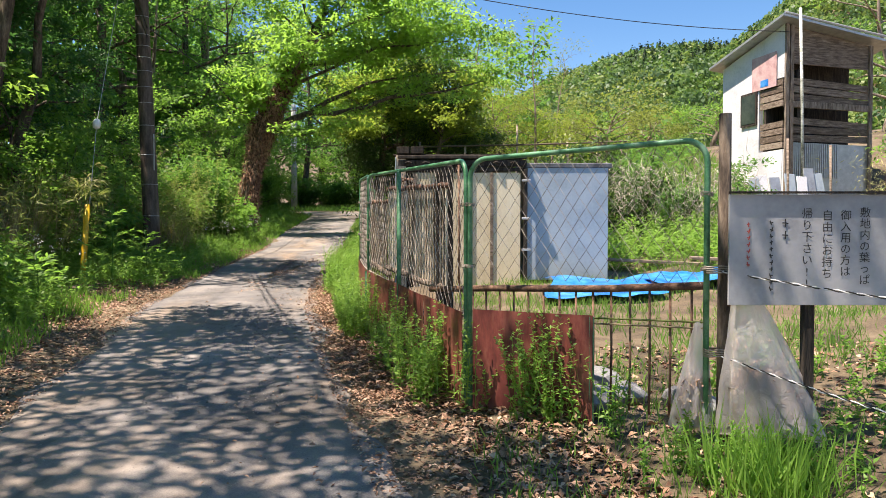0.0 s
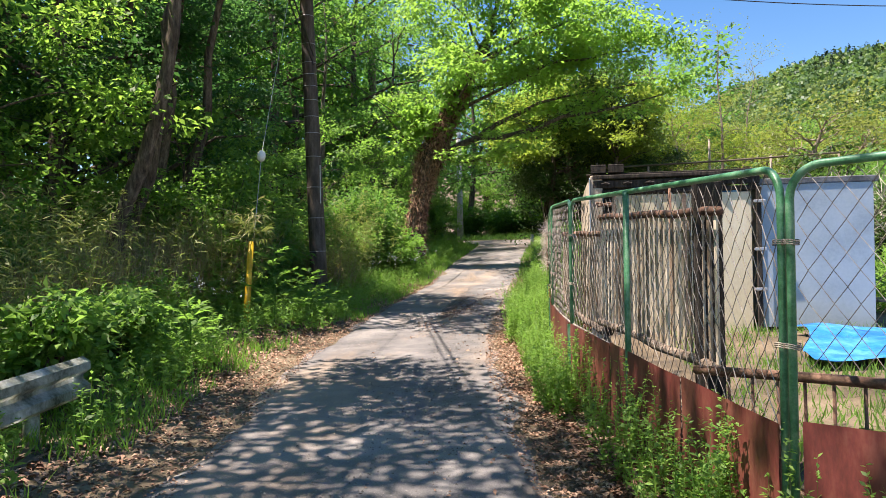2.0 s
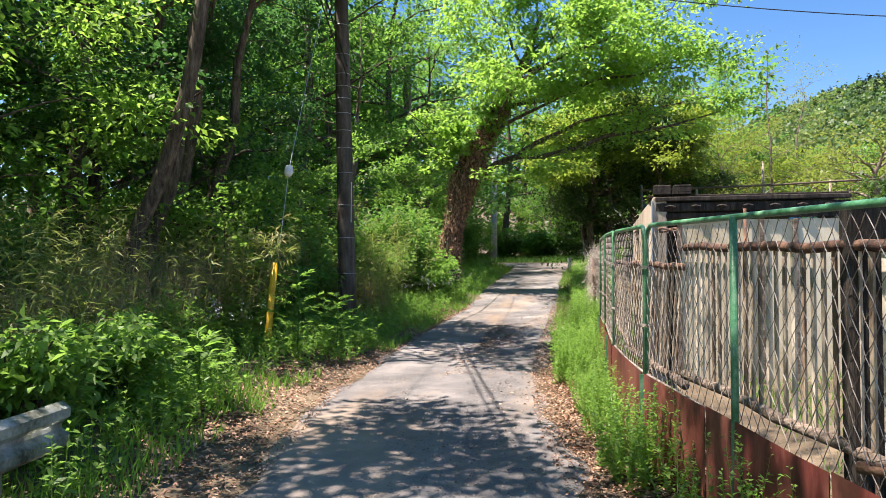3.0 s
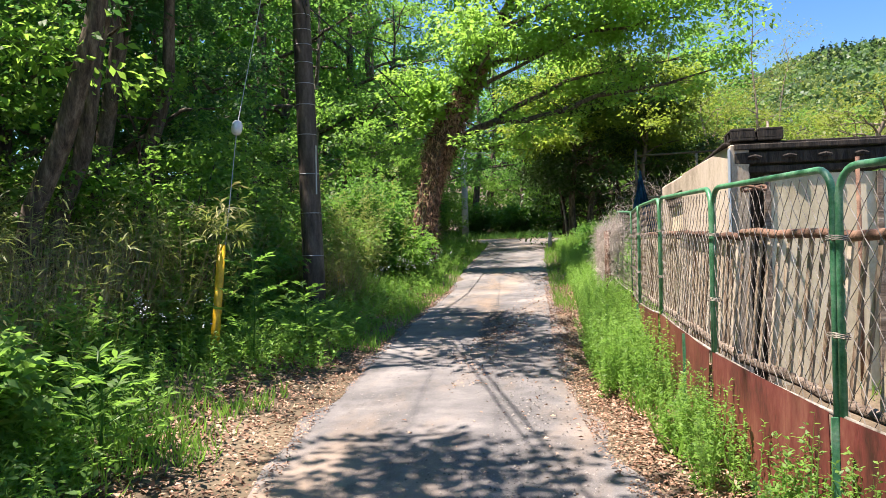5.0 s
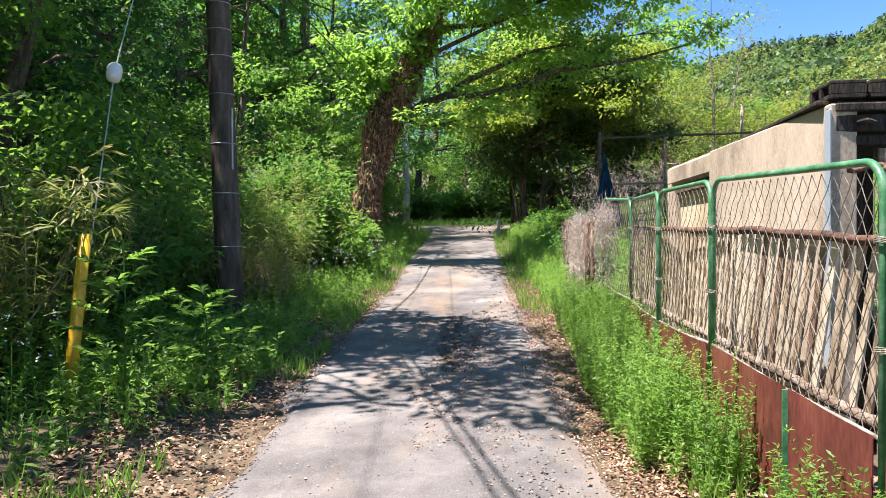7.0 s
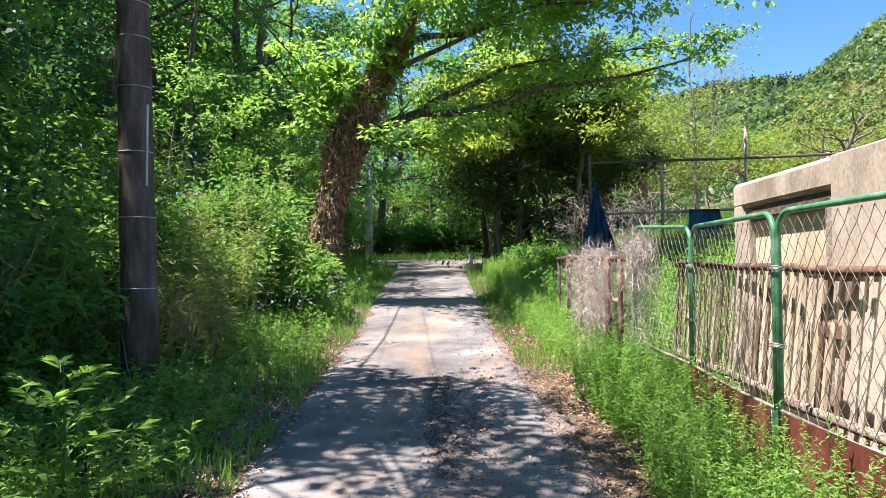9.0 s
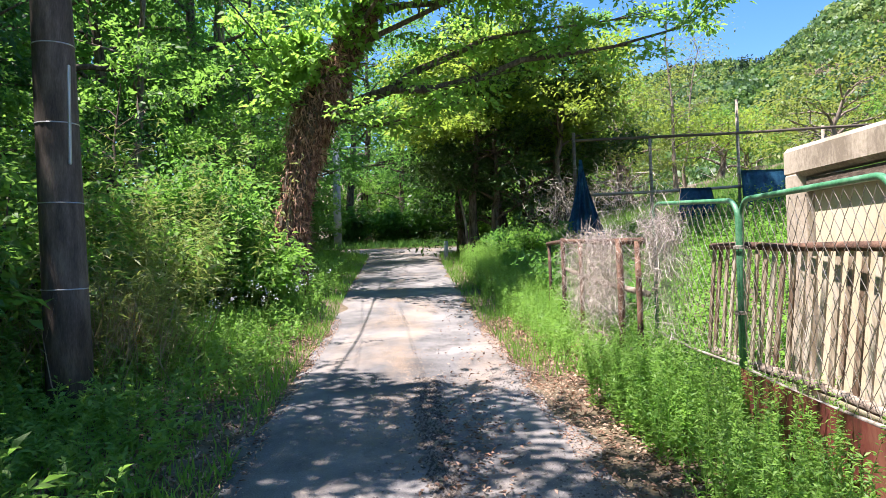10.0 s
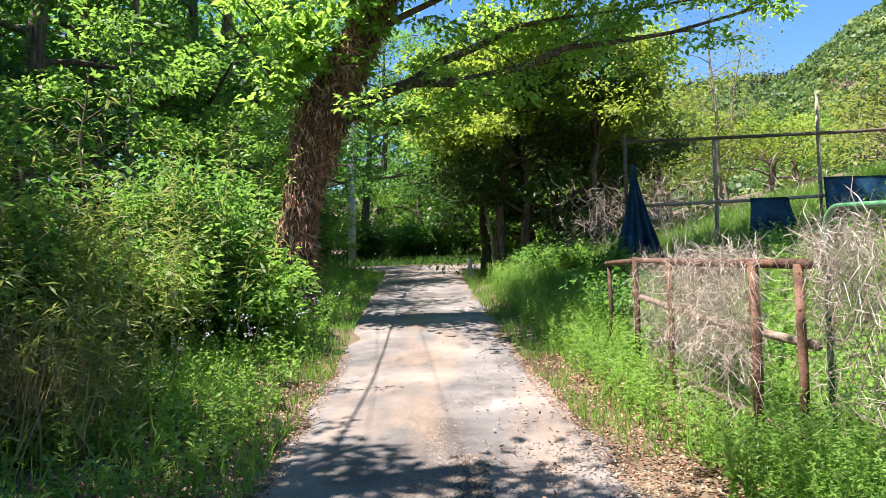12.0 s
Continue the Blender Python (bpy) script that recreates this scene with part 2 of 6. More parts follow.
def tube(bm, pts, radii, seg=8, cap=True):
    """A round bar along the points, with a radius at each."""
    pts = [Vector(p) for p in pts]
    if not hasattr(radii, "__len__"):
        radii = [radii] * len(pts)
    rings = []
    side = None
    for i, p in enumerate(pts):
        d = (pts[min(i + 1, len(pts) - 1)] - pts[max(i - 1, 0)]).normalized()
        side = (side - d * side.dot(d)) if side else d.orthogonal()
        side.normalize()
        up = d.cross(side)
        rings.append([bm.verts.new(p + (side * math.cos(a) + up * math.sin(a)) * radii[i]) for a in [2 * math.pi * k / seg for k in range(seg)]])
    for a, b in zip(rings, rings[1:]):
        for k in range(seg):
            bm.faces.new((a[k], a[(k + 1) % seg], b[(k + 1) % seg], b[k]))
    if cap:
        bm.faces.new(rings[0][::-1])
        bm.faces.new(rings[-1])
    return bm


def box(bm, a, b, turn=None, bevel=0.0):
    """A box between two corners, slightly bevelled, turned by the matrix turn about the origin."""
    a, b = Vector(a), Vector(b)
    r = bmesh.ops.create_cube(bm, size=1, matrix=Matrix.Translation((a + b) / 2) @ Matrix.Diagonal((*(b - a), 1)))
    vs = r["verts"]
    if bevel:
        es = list({e for v in vs for e in v.link_edges})
        r = bmesh.ops.bevel(bm, geom=es, offset=bevel, segments=1, affect="EDGES")
        vs = r["verts"]
    if turn:
        bmesh.ops.transform(bm, matrix=turn, verts=list(set(vs)))
    return bm


def bar(bm, p, q, w, t, across=(0, 0, 1)):
    """A flat board from p to q, w wide and t thick; across tells the way of its width."""
    p, q = Vector(p), Vector(q)
    d = (q - p)
    n = d.normalized()
    s = Vector(across)
    s = (s - n * s.dot(n)).normalized()
    u = n.cross(s)
    m = Matrix((s * w, u * t, d)).transposed().to_4x4()
    m.translation = (p + q) / 2
    bmesh.ops.create_cube(bm, size=1, matrix=m)
    return bm


def unit(v):
    return v / np.maximum(np.linalg.norm(v, axis=-1, keepdims=True), 1e-9)


def leaves(pos, along, normal, length, width, bend=0.15):
    """Leaves as folded diamonds: base, two sides, tip. Returns places and faces."""
    pos, along = np.asarray(pos, float), unit(np.asarray(along, float))
    side = unit(np.cross(along, normal))
    up = np.cross(side, along)
    n = len(pos)
    length, width = np.broadcast_to(length, n)[:, None], np.broadcast_to(width, n)[:, None]
    mid = pos + along * length * 0.45 + up * length * bend
    v = np.stack([pos, mid - side * width / 2, pos + along * length, mid + side * width / 2], 1).reshape(-1, 3)
    return v, np.arange(4 * n).reshape(-1, 4)


def joined(*sets):
    vs, fs, k = [], [], 0
    for v, f in sets:
        vs.append(v)
        fs.append(f + k)
        k += len(v)
    return np.concatenate(vs), np.concatenate(fs)


def spray(centres, radius, flat, count, size, r, droop=0.2, aspect=0.5):
    """Leaves about each centre in a flattened cloud; they mostly face the sky."""
    c = np.repeat(np.asarray(centres, float), count, 0)
    n = len(c)
    radius = np.repeat(np.broadcast_to(radius, len(centres)), count)
    q = unit(r.normal(size=(n, 3))) * (r.random((n, 1)) ** 0.45) * radius[:, None]
    q[:, 2] *= flat
    along = unit(np.c_[q[:, :2], np.zeros(n)] + r.normal(0, 0.35, (n, 3)) * radius[:, None]) + [0, 0, -droop]
    nor = unit(np.c_[r.normal(0, 0.45, (n, 2)), np.ones(n)])
    L = size * r.uniform(0.65, 1.3, n)
    return leaves(c + q, along, nor, L, L * aspect)


def tiers(centres, radius, count, size, r, tilt=0.3, droop=0.3, aspect=0.55, thick=0.14):
    """Leaves in flat tilted sprays, one about each centre, that hang a little at their rims."""
    m = len(centres)
    nor = unit(np.c_[r.normal(0, tilt, (m, 2)), np.ones(m)])
    e1 = unit(np.cross(nor, unit(r.normal(size=(m, 3)))))
    e2 = np.cross(nor, e1)
    long = r.uniform(0.75, 1.4, m)
    R = np.broadcast_to(radius, m)
    c, nor, e1, e2, long, R = (np.repeat(a, count, 0) for a in (np.asarray(centres, float), nor, e1, e2, long, R))
    n = len(c)
    rho, ang = np.sqrt(r.random(n)), r.uniform(0, 2 * math.pi, n)
    a, b = rho * np.cos(ang) * long, rho * np.sin(ang) / long
    out = e1 * a[:, None] + e2 * b[:, None]
    pos = c + R[:, None] * (out + nor * (r.normal(0, thick, n) - 0.28 * rho ** 2)[:, None])
    along = unit(out + r.normal(0, 0.45, (n, 3))) - [0, 0, droop]
    L = size * r.uniform(0.6, 1.35, n)
    return leaves(pos, along, nor + r.normal(0, 0.32, (n, 3)), L, L * aspect)


# ---- ground and road ----
GROUND_Y = [-60, 0, 3, 6, 9, 12.4, 15.8, 21, 27, 32, 37, 43, 48, 70, 120, 400]
GROUND_Z = [-2.9, 0, 0.17, 0.31, 0.43, 0.57, 0.74, 0.98, 1.55, 1.95, 2.33, 2.75, 3.0, 3.6, 4.5, 8]
LEFT_Y, LEFT_X = [-60, 0, 5, 7.3, 10, 13, 16, 18, 21.5, 27, 32, 37, 41], [14, -1.9, -3.1, -3.6, -4.25, -4.62, -4.92, -5.08, -5.35, -5.85, -6.25, -6.7, -8.6]
RIGHT_Y, RIGHT_X = [-60, 0, 3.8, 6.8, 9.8, 12, 15, 17.5, 20.4, 27, 32, 37, 41], [18, 0.9, -0.25, -1.05, -1.75, -2.1, -2.4, -2.58, -2.86, -3.49, -3.85, -4.05, -2.2]


def smooth01(a):
    a = np.clip(a, 0, 1)
    return a * a * (3 - 2 * a)


def road_z(y):
    return np.interp(y, GROUND_Y, GROUND_Z)


def left_x(y):
    return np.interp(y, LEFT_Y, LEFT_X)


def right_x(y):
    return np.interp(y, RIGHT_Y, RIGHT_X)


def ground_z(x, y):
    """Height of the ground: level across the road, a low bank on the left, a slope that steepens up the hill on the right."""
    x, y = np.asarray(x, float), np.asarray(y, float)
    dl, dr = np.maximum(left_x(y) - x, 0), np.maximum(x - right_x(y), 0)
    z = road_z(y)
    z = z + 0.05 * smooth01(dl / 0.8) + 0.10 * np.clip(dl - 0.6, 0, 6)
    k = 0.05 + 0.20 * smooth01((y - 13 - 0.6 * np.clip(dr - 5, 0, 10)) / 9)
    z = z + 0.06 * smooth01(dr / 0.8) + k * np.clip(dr - 0.7, 0, 11) + 0.10 * np.clip(dr - 11, 0, 60)
    off = np.maximum(dl, dr)
    bumps = 0.05 * np.sin(2.1 * x + 1.3 * y) * np.sin(1.7 * y - 0.6 * x) + 0.025 * np.sin(5.3 * x - 3.1 * y)
    return z + bumps * smooth01((off - 0.2) / 1.0)


def gz(x, y):
    return float(ground_z(x, y))


def sheet(name, xs, ys, zf, mat, label, category):
    X, Y = np.meshgrid(xs, ys)
    v = np.stack([X, Y, zf(X, Y)], -1).reshape(-1, 3)
    n, m = len(xs), len(ys)
    i = (np.arange(m - 1)[:, None] * n + np.arange(n - 1)[None, :]).ravel()
    f = np.stack([i, i + 1, i + n + 1, i + n], 1)
    return tagged(part(name, (v, f), mat, smooth=True), label, category, kind="structure")


sheet("ground", np.r_[np.linspace(-400, -20, 20), np.arange(-19, 16, 0.3), np.linspace(17, 400, 24)],
      np.r_[np.linspace(-200, -7, 16), np.arange(-6, 46, 0.3), np.linspace(47, 600, 36)], ground_z, EARTH,
      "brown earth ground with leaf litter and sparse grass", "ground")


def build_road():
    ys = np.arange(-30, 41, 0.22)
    us = np.linspace(0, 1, 17)
    U, Y = np.meshgrid(us, ys)
    wob = lambda y, s: 0.10 * np.sin(1.9 * y + s) * np.sin(0.77 * y + 2 * s) + 0.05 * np.sin(5.1 * y + s)
    L, R = left_x(Y) - 0.05 + wob(Y, 1.0), right_x(Y) + 0.05 + wob(Y, 4.0)
    X = L + (R - L) * U
    edge = np.minimum(U, 1 - U)
    Z = road_z(Y) + 0.035 - 0.05 * (1 - smooth01(edge / 0.07)) + 0.012 * np.sin(3 * X + Y) * np.sin(1.3 * Y) - 0.012 * np.exp(-((U - 0.72) / 0.06) ** 2)
    n, m = len(us), len(ys)
    i = (np.arange(m - 1)[:, None] * n + np.arange(n - 1)[None, :]).ravel()
    v = np.stack([X, Y, Z], -1).reshape(-1, 3)
    return tagged(part("road", (v, np.stack([i, i + 1, i + n + 1, i + n], 1)), ASPHALT, smooth=True), "worn grey asphalt lane with dusty patches and gravel", "road", kind="structure")


build_road()


# ---- distant hill ----
def crest(bearing):
    """Elevation of the hill's skyline, in degrees, by the bearing to the right of straight ahead."""
    return np.interp(bearing, [-60, -20, 0, 6, 9.6, 15, 18, 21.6, 23.2, 25.8, 28, 31, 45, 80], [5, 6, 7.5, 9.0, 10.6, 12.0, 12.2, 11.9, 12.6, 14.6, 15.4, 17.0, 20, 21])


def hill_z(b, d):
    top = 320 * np.tan(np.radians(crest(b)))
    return 2 + (top - 2) * smooth01((d - 70) / 250) ** 0.9 - 12 * smooth01((d - 330) / 150)


def build_hill():
    bs, ds = np.linspace(-60, 80, 90), np.linspace(68, 480, 44)
    B, D = np.meshgrid(bs, ds)
    v = np.stack([D * np.sin(np.radians(B)), D * np.cos(np.radians(B)), hill_z(B, D) - 1.5], -1).reshape(-1, 3)
    n, m = len(bs), len(ds)
    i = (np.arange(m - 1)[:, None] * n + np.arange(n - 1)[None, :]).ravel()
    tagged(part("backdrop_hill", (v, np.stack([i, i + 1, i + n + 1, i + n], 1)), EARTH, smooth=True), "steep hill rising behind the lane", "hill", kind="structure")
    r = np.random.default_rng(21)
    kinds = (("hill_wood", FAR_HILL, 1500, "far hillside wood in fresh spring green"), ("hill_wood", FAR_HILL_PALE, 800, "pale new foliage on the far hillside"), ("hill_wood", FAR_HILL_DEEP, 1300, "deep green wood on the far hillside"), ("hill_conifers", FAR_CONIFER, 420, "dark conifers on the far hillside"))
    for name, mat, count, label in kinds:
        cone = mat is FAR_CONIFER
        b, d = r.uniform(-6, 46, count), 90 + 240 * r.random(count) ** 0.75
        if cone:
            b, d = np.where(r.random(count) < 0.6, 17.5 + 3.5 * r.normal(size=count), r.uniform(0, 40, count)), 215 + 112 * r.random(count)
        flat = 1.9 if cone else 0.85
        R = r.uniform(2.8, 6.4, count) * (0.45 + 0.55 * d / 330) * (0.5 if cone else 1)
        c = np.c_[d * np.sin(np.radians(b)), d * np.cos(np.radians(b)), hill_z(b, d) + R * flat * 0.35]
        k = 100
        cc, RR = np.repeat(c, k, 0), np.repeat(R, k)
        q = unit(r.normal(size=(count * k, 3)))
        q[:, 2] = np.abs(q[:, 2]) - 0.25
        if cone:
            h = r.random(count * k)
            q[:, :2] *= (1.05 - h)[:, None]
            q[:, 2] = 2 * h - 1
        pos = cc + q * RR[:, None] * np.r_[1, 1, flat] * r.uniform(0.75, 1.05, (count * k, 1))
        L = RR * r.uniform(0.15, 0.32, count * k)
        v, f = leaves(pos, r.normal(size=(count * k, 3)), q + r.normal(0, 0.22, (count * k, 3)), L, L * 0.8)
        tagged(part(name, (v, f), mat), label, "trees", kind="stuff")


build_hill()


# ---- trees ----
def curve_points(a, b, sag, n, r, wiggle):
    a, b = np.asarray(a, float), np.asarray(b, float)
    t = np.linspace(0, 1, n)[:, None]
    p = a + (b - a) * t + np.array([0, 0, 1]) * (sag * 4 * t * (1 - t))
    d = np.linalg.norm(b - a)
    p[1:] += np.cumsum(r.normal(0, wiggle * d / n, (n - 1, 3)), 0) * 0.7
    return p


def grow(bm, limb, r0, r, depth, tips, length, up=0.15):
    """Side branches off a limb; the ends of the last ones are gathered in tips."""
    n = len(limb)
    for i in range(2, n):
        if r.random() < 0.85:
            d = unit(limb[i] - limb[i - 1])
            s = unit(np.cross(d, [0, 0, 1]) * r.choice([-1, 1]) + d * r.uniform(0.2, 0.9) + [0, 0, r.normal(up, 0.25)])
            L = length * r.uniform(0.6, 1.2) * (1 - 0.4 * i / n)
            pts = curve_points(limb[i], limb[i] + s * L, 0.06 * L, 4, r, 0.25)
            rad = r0 * (1 - 0.75 * i / n) * 0.5
            tube(bm, pts, list(np.linspace(rad, rad * 0.3, 4)), 4, cap=False)
            if depth > 0:
                grow(bm, pts, rad, r, depth - 1, tips, length * 0.55, up)
            tips.extend(pts[1:])
    tips.append(limb[-1])


def make_tree(name, label, mat, bark, trunk, radii, limbs, seed, leaf=0.11, count=22, radius=0.5, depth=1, branch=1.5, category="tree", group="", droop=0.2, aspect=0.5, thin=1.0, fillers=0):
    """A tree: tapered trunk with limbs, and a crown of leaves about the ends of its branches."""
    r = np.random.default_rng(seed)
    t = thing(name, label, category, group, at=tuple(trunk[0]))
    bm = bmesh.new()
    tube(bm, trunk, radii, 12, cap=False)
    tips = []
    for a, b, rad, sag in limbs:
        n = max(5, int(np.linalg.norm(np.subtract(b, a)) / 0.7))
        pts = curve_points(a, b, sag, n, r, 0.22)
        tube(bm, pts, list(np.linspace(rad, rad * 0.25, n)), 7, cap=False)
        grow(bm, pts, rad, r, depth, tips, branch)
        for _ in range(fillers):
            p = pts[r.integers(n // 2, n)]
            tips.append(p + r.normal(0, 1, 3) * [0.75, 0.85, 0.28] + [0, 0, 0.22])
    part("trunk", bm, bark, t, smooth=True)
    tips = np.array(tips)
    if thin < 1:
        tips = tips[r.random(len(tips)) < thin]
    crown = tiers(tips + r.normal(0, 0.12, tips.shape), radius * r.uniform(0.6, 1.35, len(tips)), count, leaf, r, 0.3, droop, aspect)
    part("crown", crown, mat, t)
    return t, tips


def wood_tree(seed, height, mat, bark, base=(0, 0, 0), low=2.5, spread=2.6, lean=(0, 0), r0=0.16, leaf=0.12, count=22, limbs=11, side=(0, 0), label="", radius=0.5, name="tree", group="trees of the wood", depth=1, thin=0.5, aspect=0.55):
    r = np.random.default_rng(seed)
    base = np.array(base, float)
    n = 8
    h = np.linspace(0, 1, n)
    trunk = np.c_[base[0] + lean[0] * h + np.cumsum(r.normal(0, 0.13, n)), base[1] + lean[1] * h + np.cumsum(r.normal(0, 0.13, n)), base[2] - 0.1 + height * h]
    radii = list(r0 * (1.25 - 1.1 * h ** 0.8))
    radii[0] *= 1.3
    L = []
    for k in range(limbs):
        f = low / height + (0.97 - low / height) * (k + r.random() * 0.6) / limbs
        a = np.array([np.interp(f, h, trunk[:, j]) for j in range(3)])
        ang = k * 2.4 + r.normal(0, 0.3)
        reach = spread * (1.15 - 0.55 * f) * r.uniform(0.75, 1.2)
        d = np.array([math.cos(ang) * reach + side[0], math.sin(ang) * reach + side[1], reach * r.uniform(0.1, 0.5)])
        L.append((a, a + d, r0 * 0.45 * (1.1 - 0.7 * f), 0.1))
    return make_tree(name, label, mat, bark, [tuple(p) for p in trunk], radii, L, seed, leaf=leaf, count=count, radius=radius, group=group, depth=depth, thin=thin, aspect=aspect)[0]


# the wood beside the lane
protos = [
    wood_tree(101, 10.8, LEAF_MID, BARK, low=1.8, spread=3.1, limbs=15, r0=0.18, leaf=0.15, count=62, radius=0.62, thin=0.34, label="tall broadleaf tree in dense spring leaf"),
    wood_tree(102, 9.2, LEAF_FRESH, BARK_PALE, low=1.6, spread=2.8, limbs=14, r0=0.13, leaf=0.14, count=62, radius=0.58, thin=0.34, label="young broadleaf tree with bright green leaves"),
    wood_tree(103, 12.0, LEAF_MID, BARK, low=2.6, spread=3.5, limbs=15, r0=0.2, leaf=0.15, count=62, radius=0.66, thin=0.34, lean=(0.8, 0.3), label="leaning broadleaf tree with dark bark"),
    wood_tree(104, 5.0, LEAF_FRESH, BARK, low=0.5, spread=2.1, limbs=13, r0=0.07, leaf=0.13, count=44, radius=0.42, thin=0.42, label="bushy young tree at the edge of the wood"),
    wood_tree(105, 11.0, LEAF_SHADED, BARK, low=1.6, spread=3.0, limbs=15, r0=0.17, leaf=0.15, count=70, radius=0.62, thin=0.36, label="tall maple-like tree in deep green leaf darkened as shaded"),
]


def plant_tree(k, x, y, turn, size, dz=0.0):
    return copy_thing(protos[k], pose(x, y, gz(x, y) + dz, 0, 0, turn) @ Matrix.Scale(size, 4))


def at_first(k, x, y, turn, size):
    protos[k].matrix_basis = pose(x, y, gz(x, y), 0, 0, turn) @ Matrix.Scale(size, 4)


WOOD = [
    (0, -11.2, 6.2, 40, 1.0), (4, -13.2, 10.4, 200, 0.95), (4, -10.8, 13.2, 70, 0.95), (0, -12.6, 8.6, 160, 1.1), (4, -10.8, 15.2, 20, 0.95),
    (4, -12.0, 17.6, 130, 1.0), (4, -12.8, 23.4, 250, 0.85), (4, -13.0, 16.4, 300, 1.0), (4, -15.0, 21.6, 15, 1.0), (1, -11.4, 29.0, 90, 1.1),
    (2, -13.8, 31.5, 210, 1.1), (0, -9.9, 33.5, 330, 0.9), (1, -12.6, 37.5, 10, 1.1), (0, -11.8, 44.0, 75, 1.0), (2, -6.5, 51.5, 145, 0.85),
    (0, -2.2, 49.0, 222, 0.9), (1, 1.8, 47.0, 310, 1.0), (2, -9.0, 54.0, 60, 1.1), (0, -15.6, 12.0, 120, 1.2), (2, -15.8, 6.0, 20, 1.1),
    (0, -11.2, 2.5, 280, 1.0), (2, -16.8, 26.0, 170, 1.2), (1, -2.5, 55.0, 33, 1.2), (0, -5.5, 58.0, 90, 1.2), (1, -17.0, 18.5, 66, 1.2), (0, -17.0, 36, 200, 1.3), (2, -12.8, 27.0, 140, 1.1), (0, -11.6, 33.0, 25, 1.3), (2, -13.0, 40.5, 260, 1.2),
    (4, -10.6, 17.4, 0, 0.6), (3, -8.8, 21.8, 80, 0.75), (3, -8.7, 26.8, 170, 0.9), (3, -8.8, 30.2, 260, 0.9), (3, -9.2, 35.5, 40, 0.9), (3, -9.6, 8.6, 120, 0.9), (3, -9.0, 15.0, 220, 1.0), (3, -9.2, 4.6, 310, 1.0),
    (3, -8.9, 18.0, 20, 0.8), (3, -9.6, 12.4, 75, 1.0), (2, -8.6, 45.8, 100, 0.9), (0, -3.6, 46.4, 300, 0.8), (3, -4.8, 47.5, 30, 0.8), (3, -8.2, 48.5, 200, 0.9), (3, -1.0, 45.0, 100, 0.9), (3, 1.5, 42.0, 150, 1.0),
]
placed = set()
for k, x, y, turn, size in WOOD:
    if k in placed:
        plant_tree(k, x, y, turn, size)
    else:
        at_first(k, x, y, turn, size)
        placed.add(k)

# added trees: boughs out of view over the near lane shade it and the yard
for seed, x, y, h, side in ((201, -7.8, 2.6, 11.0, (2.3, 0.2)), (202, -8.2, 5.2, 10.8, (1.4, -0.3)), (203, -9.0, 13.9, 8.8, (0.95, 0.0)), (210, -8.8, 14.7, 8.4, (0.35, 0.0)), (207, -6.9, 3.6, 10.5, (1.8, -0.2)), (211, -7.9, 7.3, 8.2, (1.5, 0.1)), (204, -5.2, -3.5, 11.0, (1.8, 0.4)), (205, 0.9, -1.4, 9.0, (0.0, 3.4))):
    wood_tree(seed, h, LEAF_SHADED if seed in (203, 210) else LEAF_MID, BARK, base=(x, y, gz(x, y)), low=5.8, spread=(1.0 if seed == 211 else 1.5 if seed in (203, 210) else 2.6), limbs=10, r0=0.14, lean=(1.2 if x < 0 else -0.4, 0.0), leaf=0.15, count=(40 if seed == 211 else 60 if seed in (203, 210) else 26), thin=(0.34 if seed in (203, 210, 211) else 0.36), side=side, radius=0.6,
              label="tall broadleaf tree added for the leaf shade it casts")



def leaning_tree(name, label, line, radii, seed, limbs, mat=LEAF_MID, bark=BARK):
    x, y, _ = line[0]
    pts = [(x, y, gz(x, y) - 0.1)] + line[1:]
    make_tree(name, label, mat, bark, pts, radii, limbs, seed, leaf=0.14, count=14, radius=0.45, depth=1, branch=1.1, thin=0.35, group="leaning trees at the wood's edge")


leaning_tree("tree", "dark leaning tree with shaggy bark", [(-8.25, 11.5, 0), (-7.84, 11.5, 2.44), (-7.47, 11.5, 3.16), (-7.26, 11.5, 3.75), (-7.07, 11.5, 4.34), (-6.90, 11.5, 5.2), (-6.8, 11.6, 7.0), (-6.9, 11.7, 9.0)],
             [0.16, 0.115, 0.11, 0.105, 0.10, 0.095, 0.07, 0.03], 206, [((-6.85, 11.6, 7.6), (-9.6, 10.6, 9.6), 0.05, 0.1), ((-6.9, 11.7, 8.6), (-9.2, 12.4, 10.6), 0.04, 0.1)])
leaning_tree("tree", "leaning tree with stringy pale bark", [(-8.75, 12.5, 0), (-8.33, 12.5, 2.52), (-8.04, 12.5, 3.13), (-7.91, 12.5, 3.81), (-7.82, 12.5, 4.5), (-7.62, 12.5, 5.2), (-7.4, 12.6, 7.2), (-7.6, 12.6, 9.6)],
             [0.15, 0.11, 0.105, 0.10, 0.10, 0.095, 0.07, 0.03], 216, [((-7.45, 12.6, 7.8), (-10.2, 12.0, 9.8), 0.05, 0.1), ((-7.6, 12.6, 9.4), (-9.8, 13.4, 11.0), 0.04, 0.1)])
leaning_tree("tree", "thin leaning tree behind the bamboo", [(-10.1, 15.0, 0), (-9.89, 15.0, 3.63), (-9.62, 15.0, 4.08), (-9.4, 15.0, 4.7), (-9.1, 15.0, 6.0), (-8.9, 15.0, 8.0)],
             [0.10, 0.085, 0.08, 0.075, 0.06, 0.03], 226, [((-9.2, 15, 5.4), (-10.6, 14.2, 6.8), 0.03, 0.1), ((-9.0, 15, 7.0), (-9.8, 16.2, 8.6), 0.03, 0.1)])
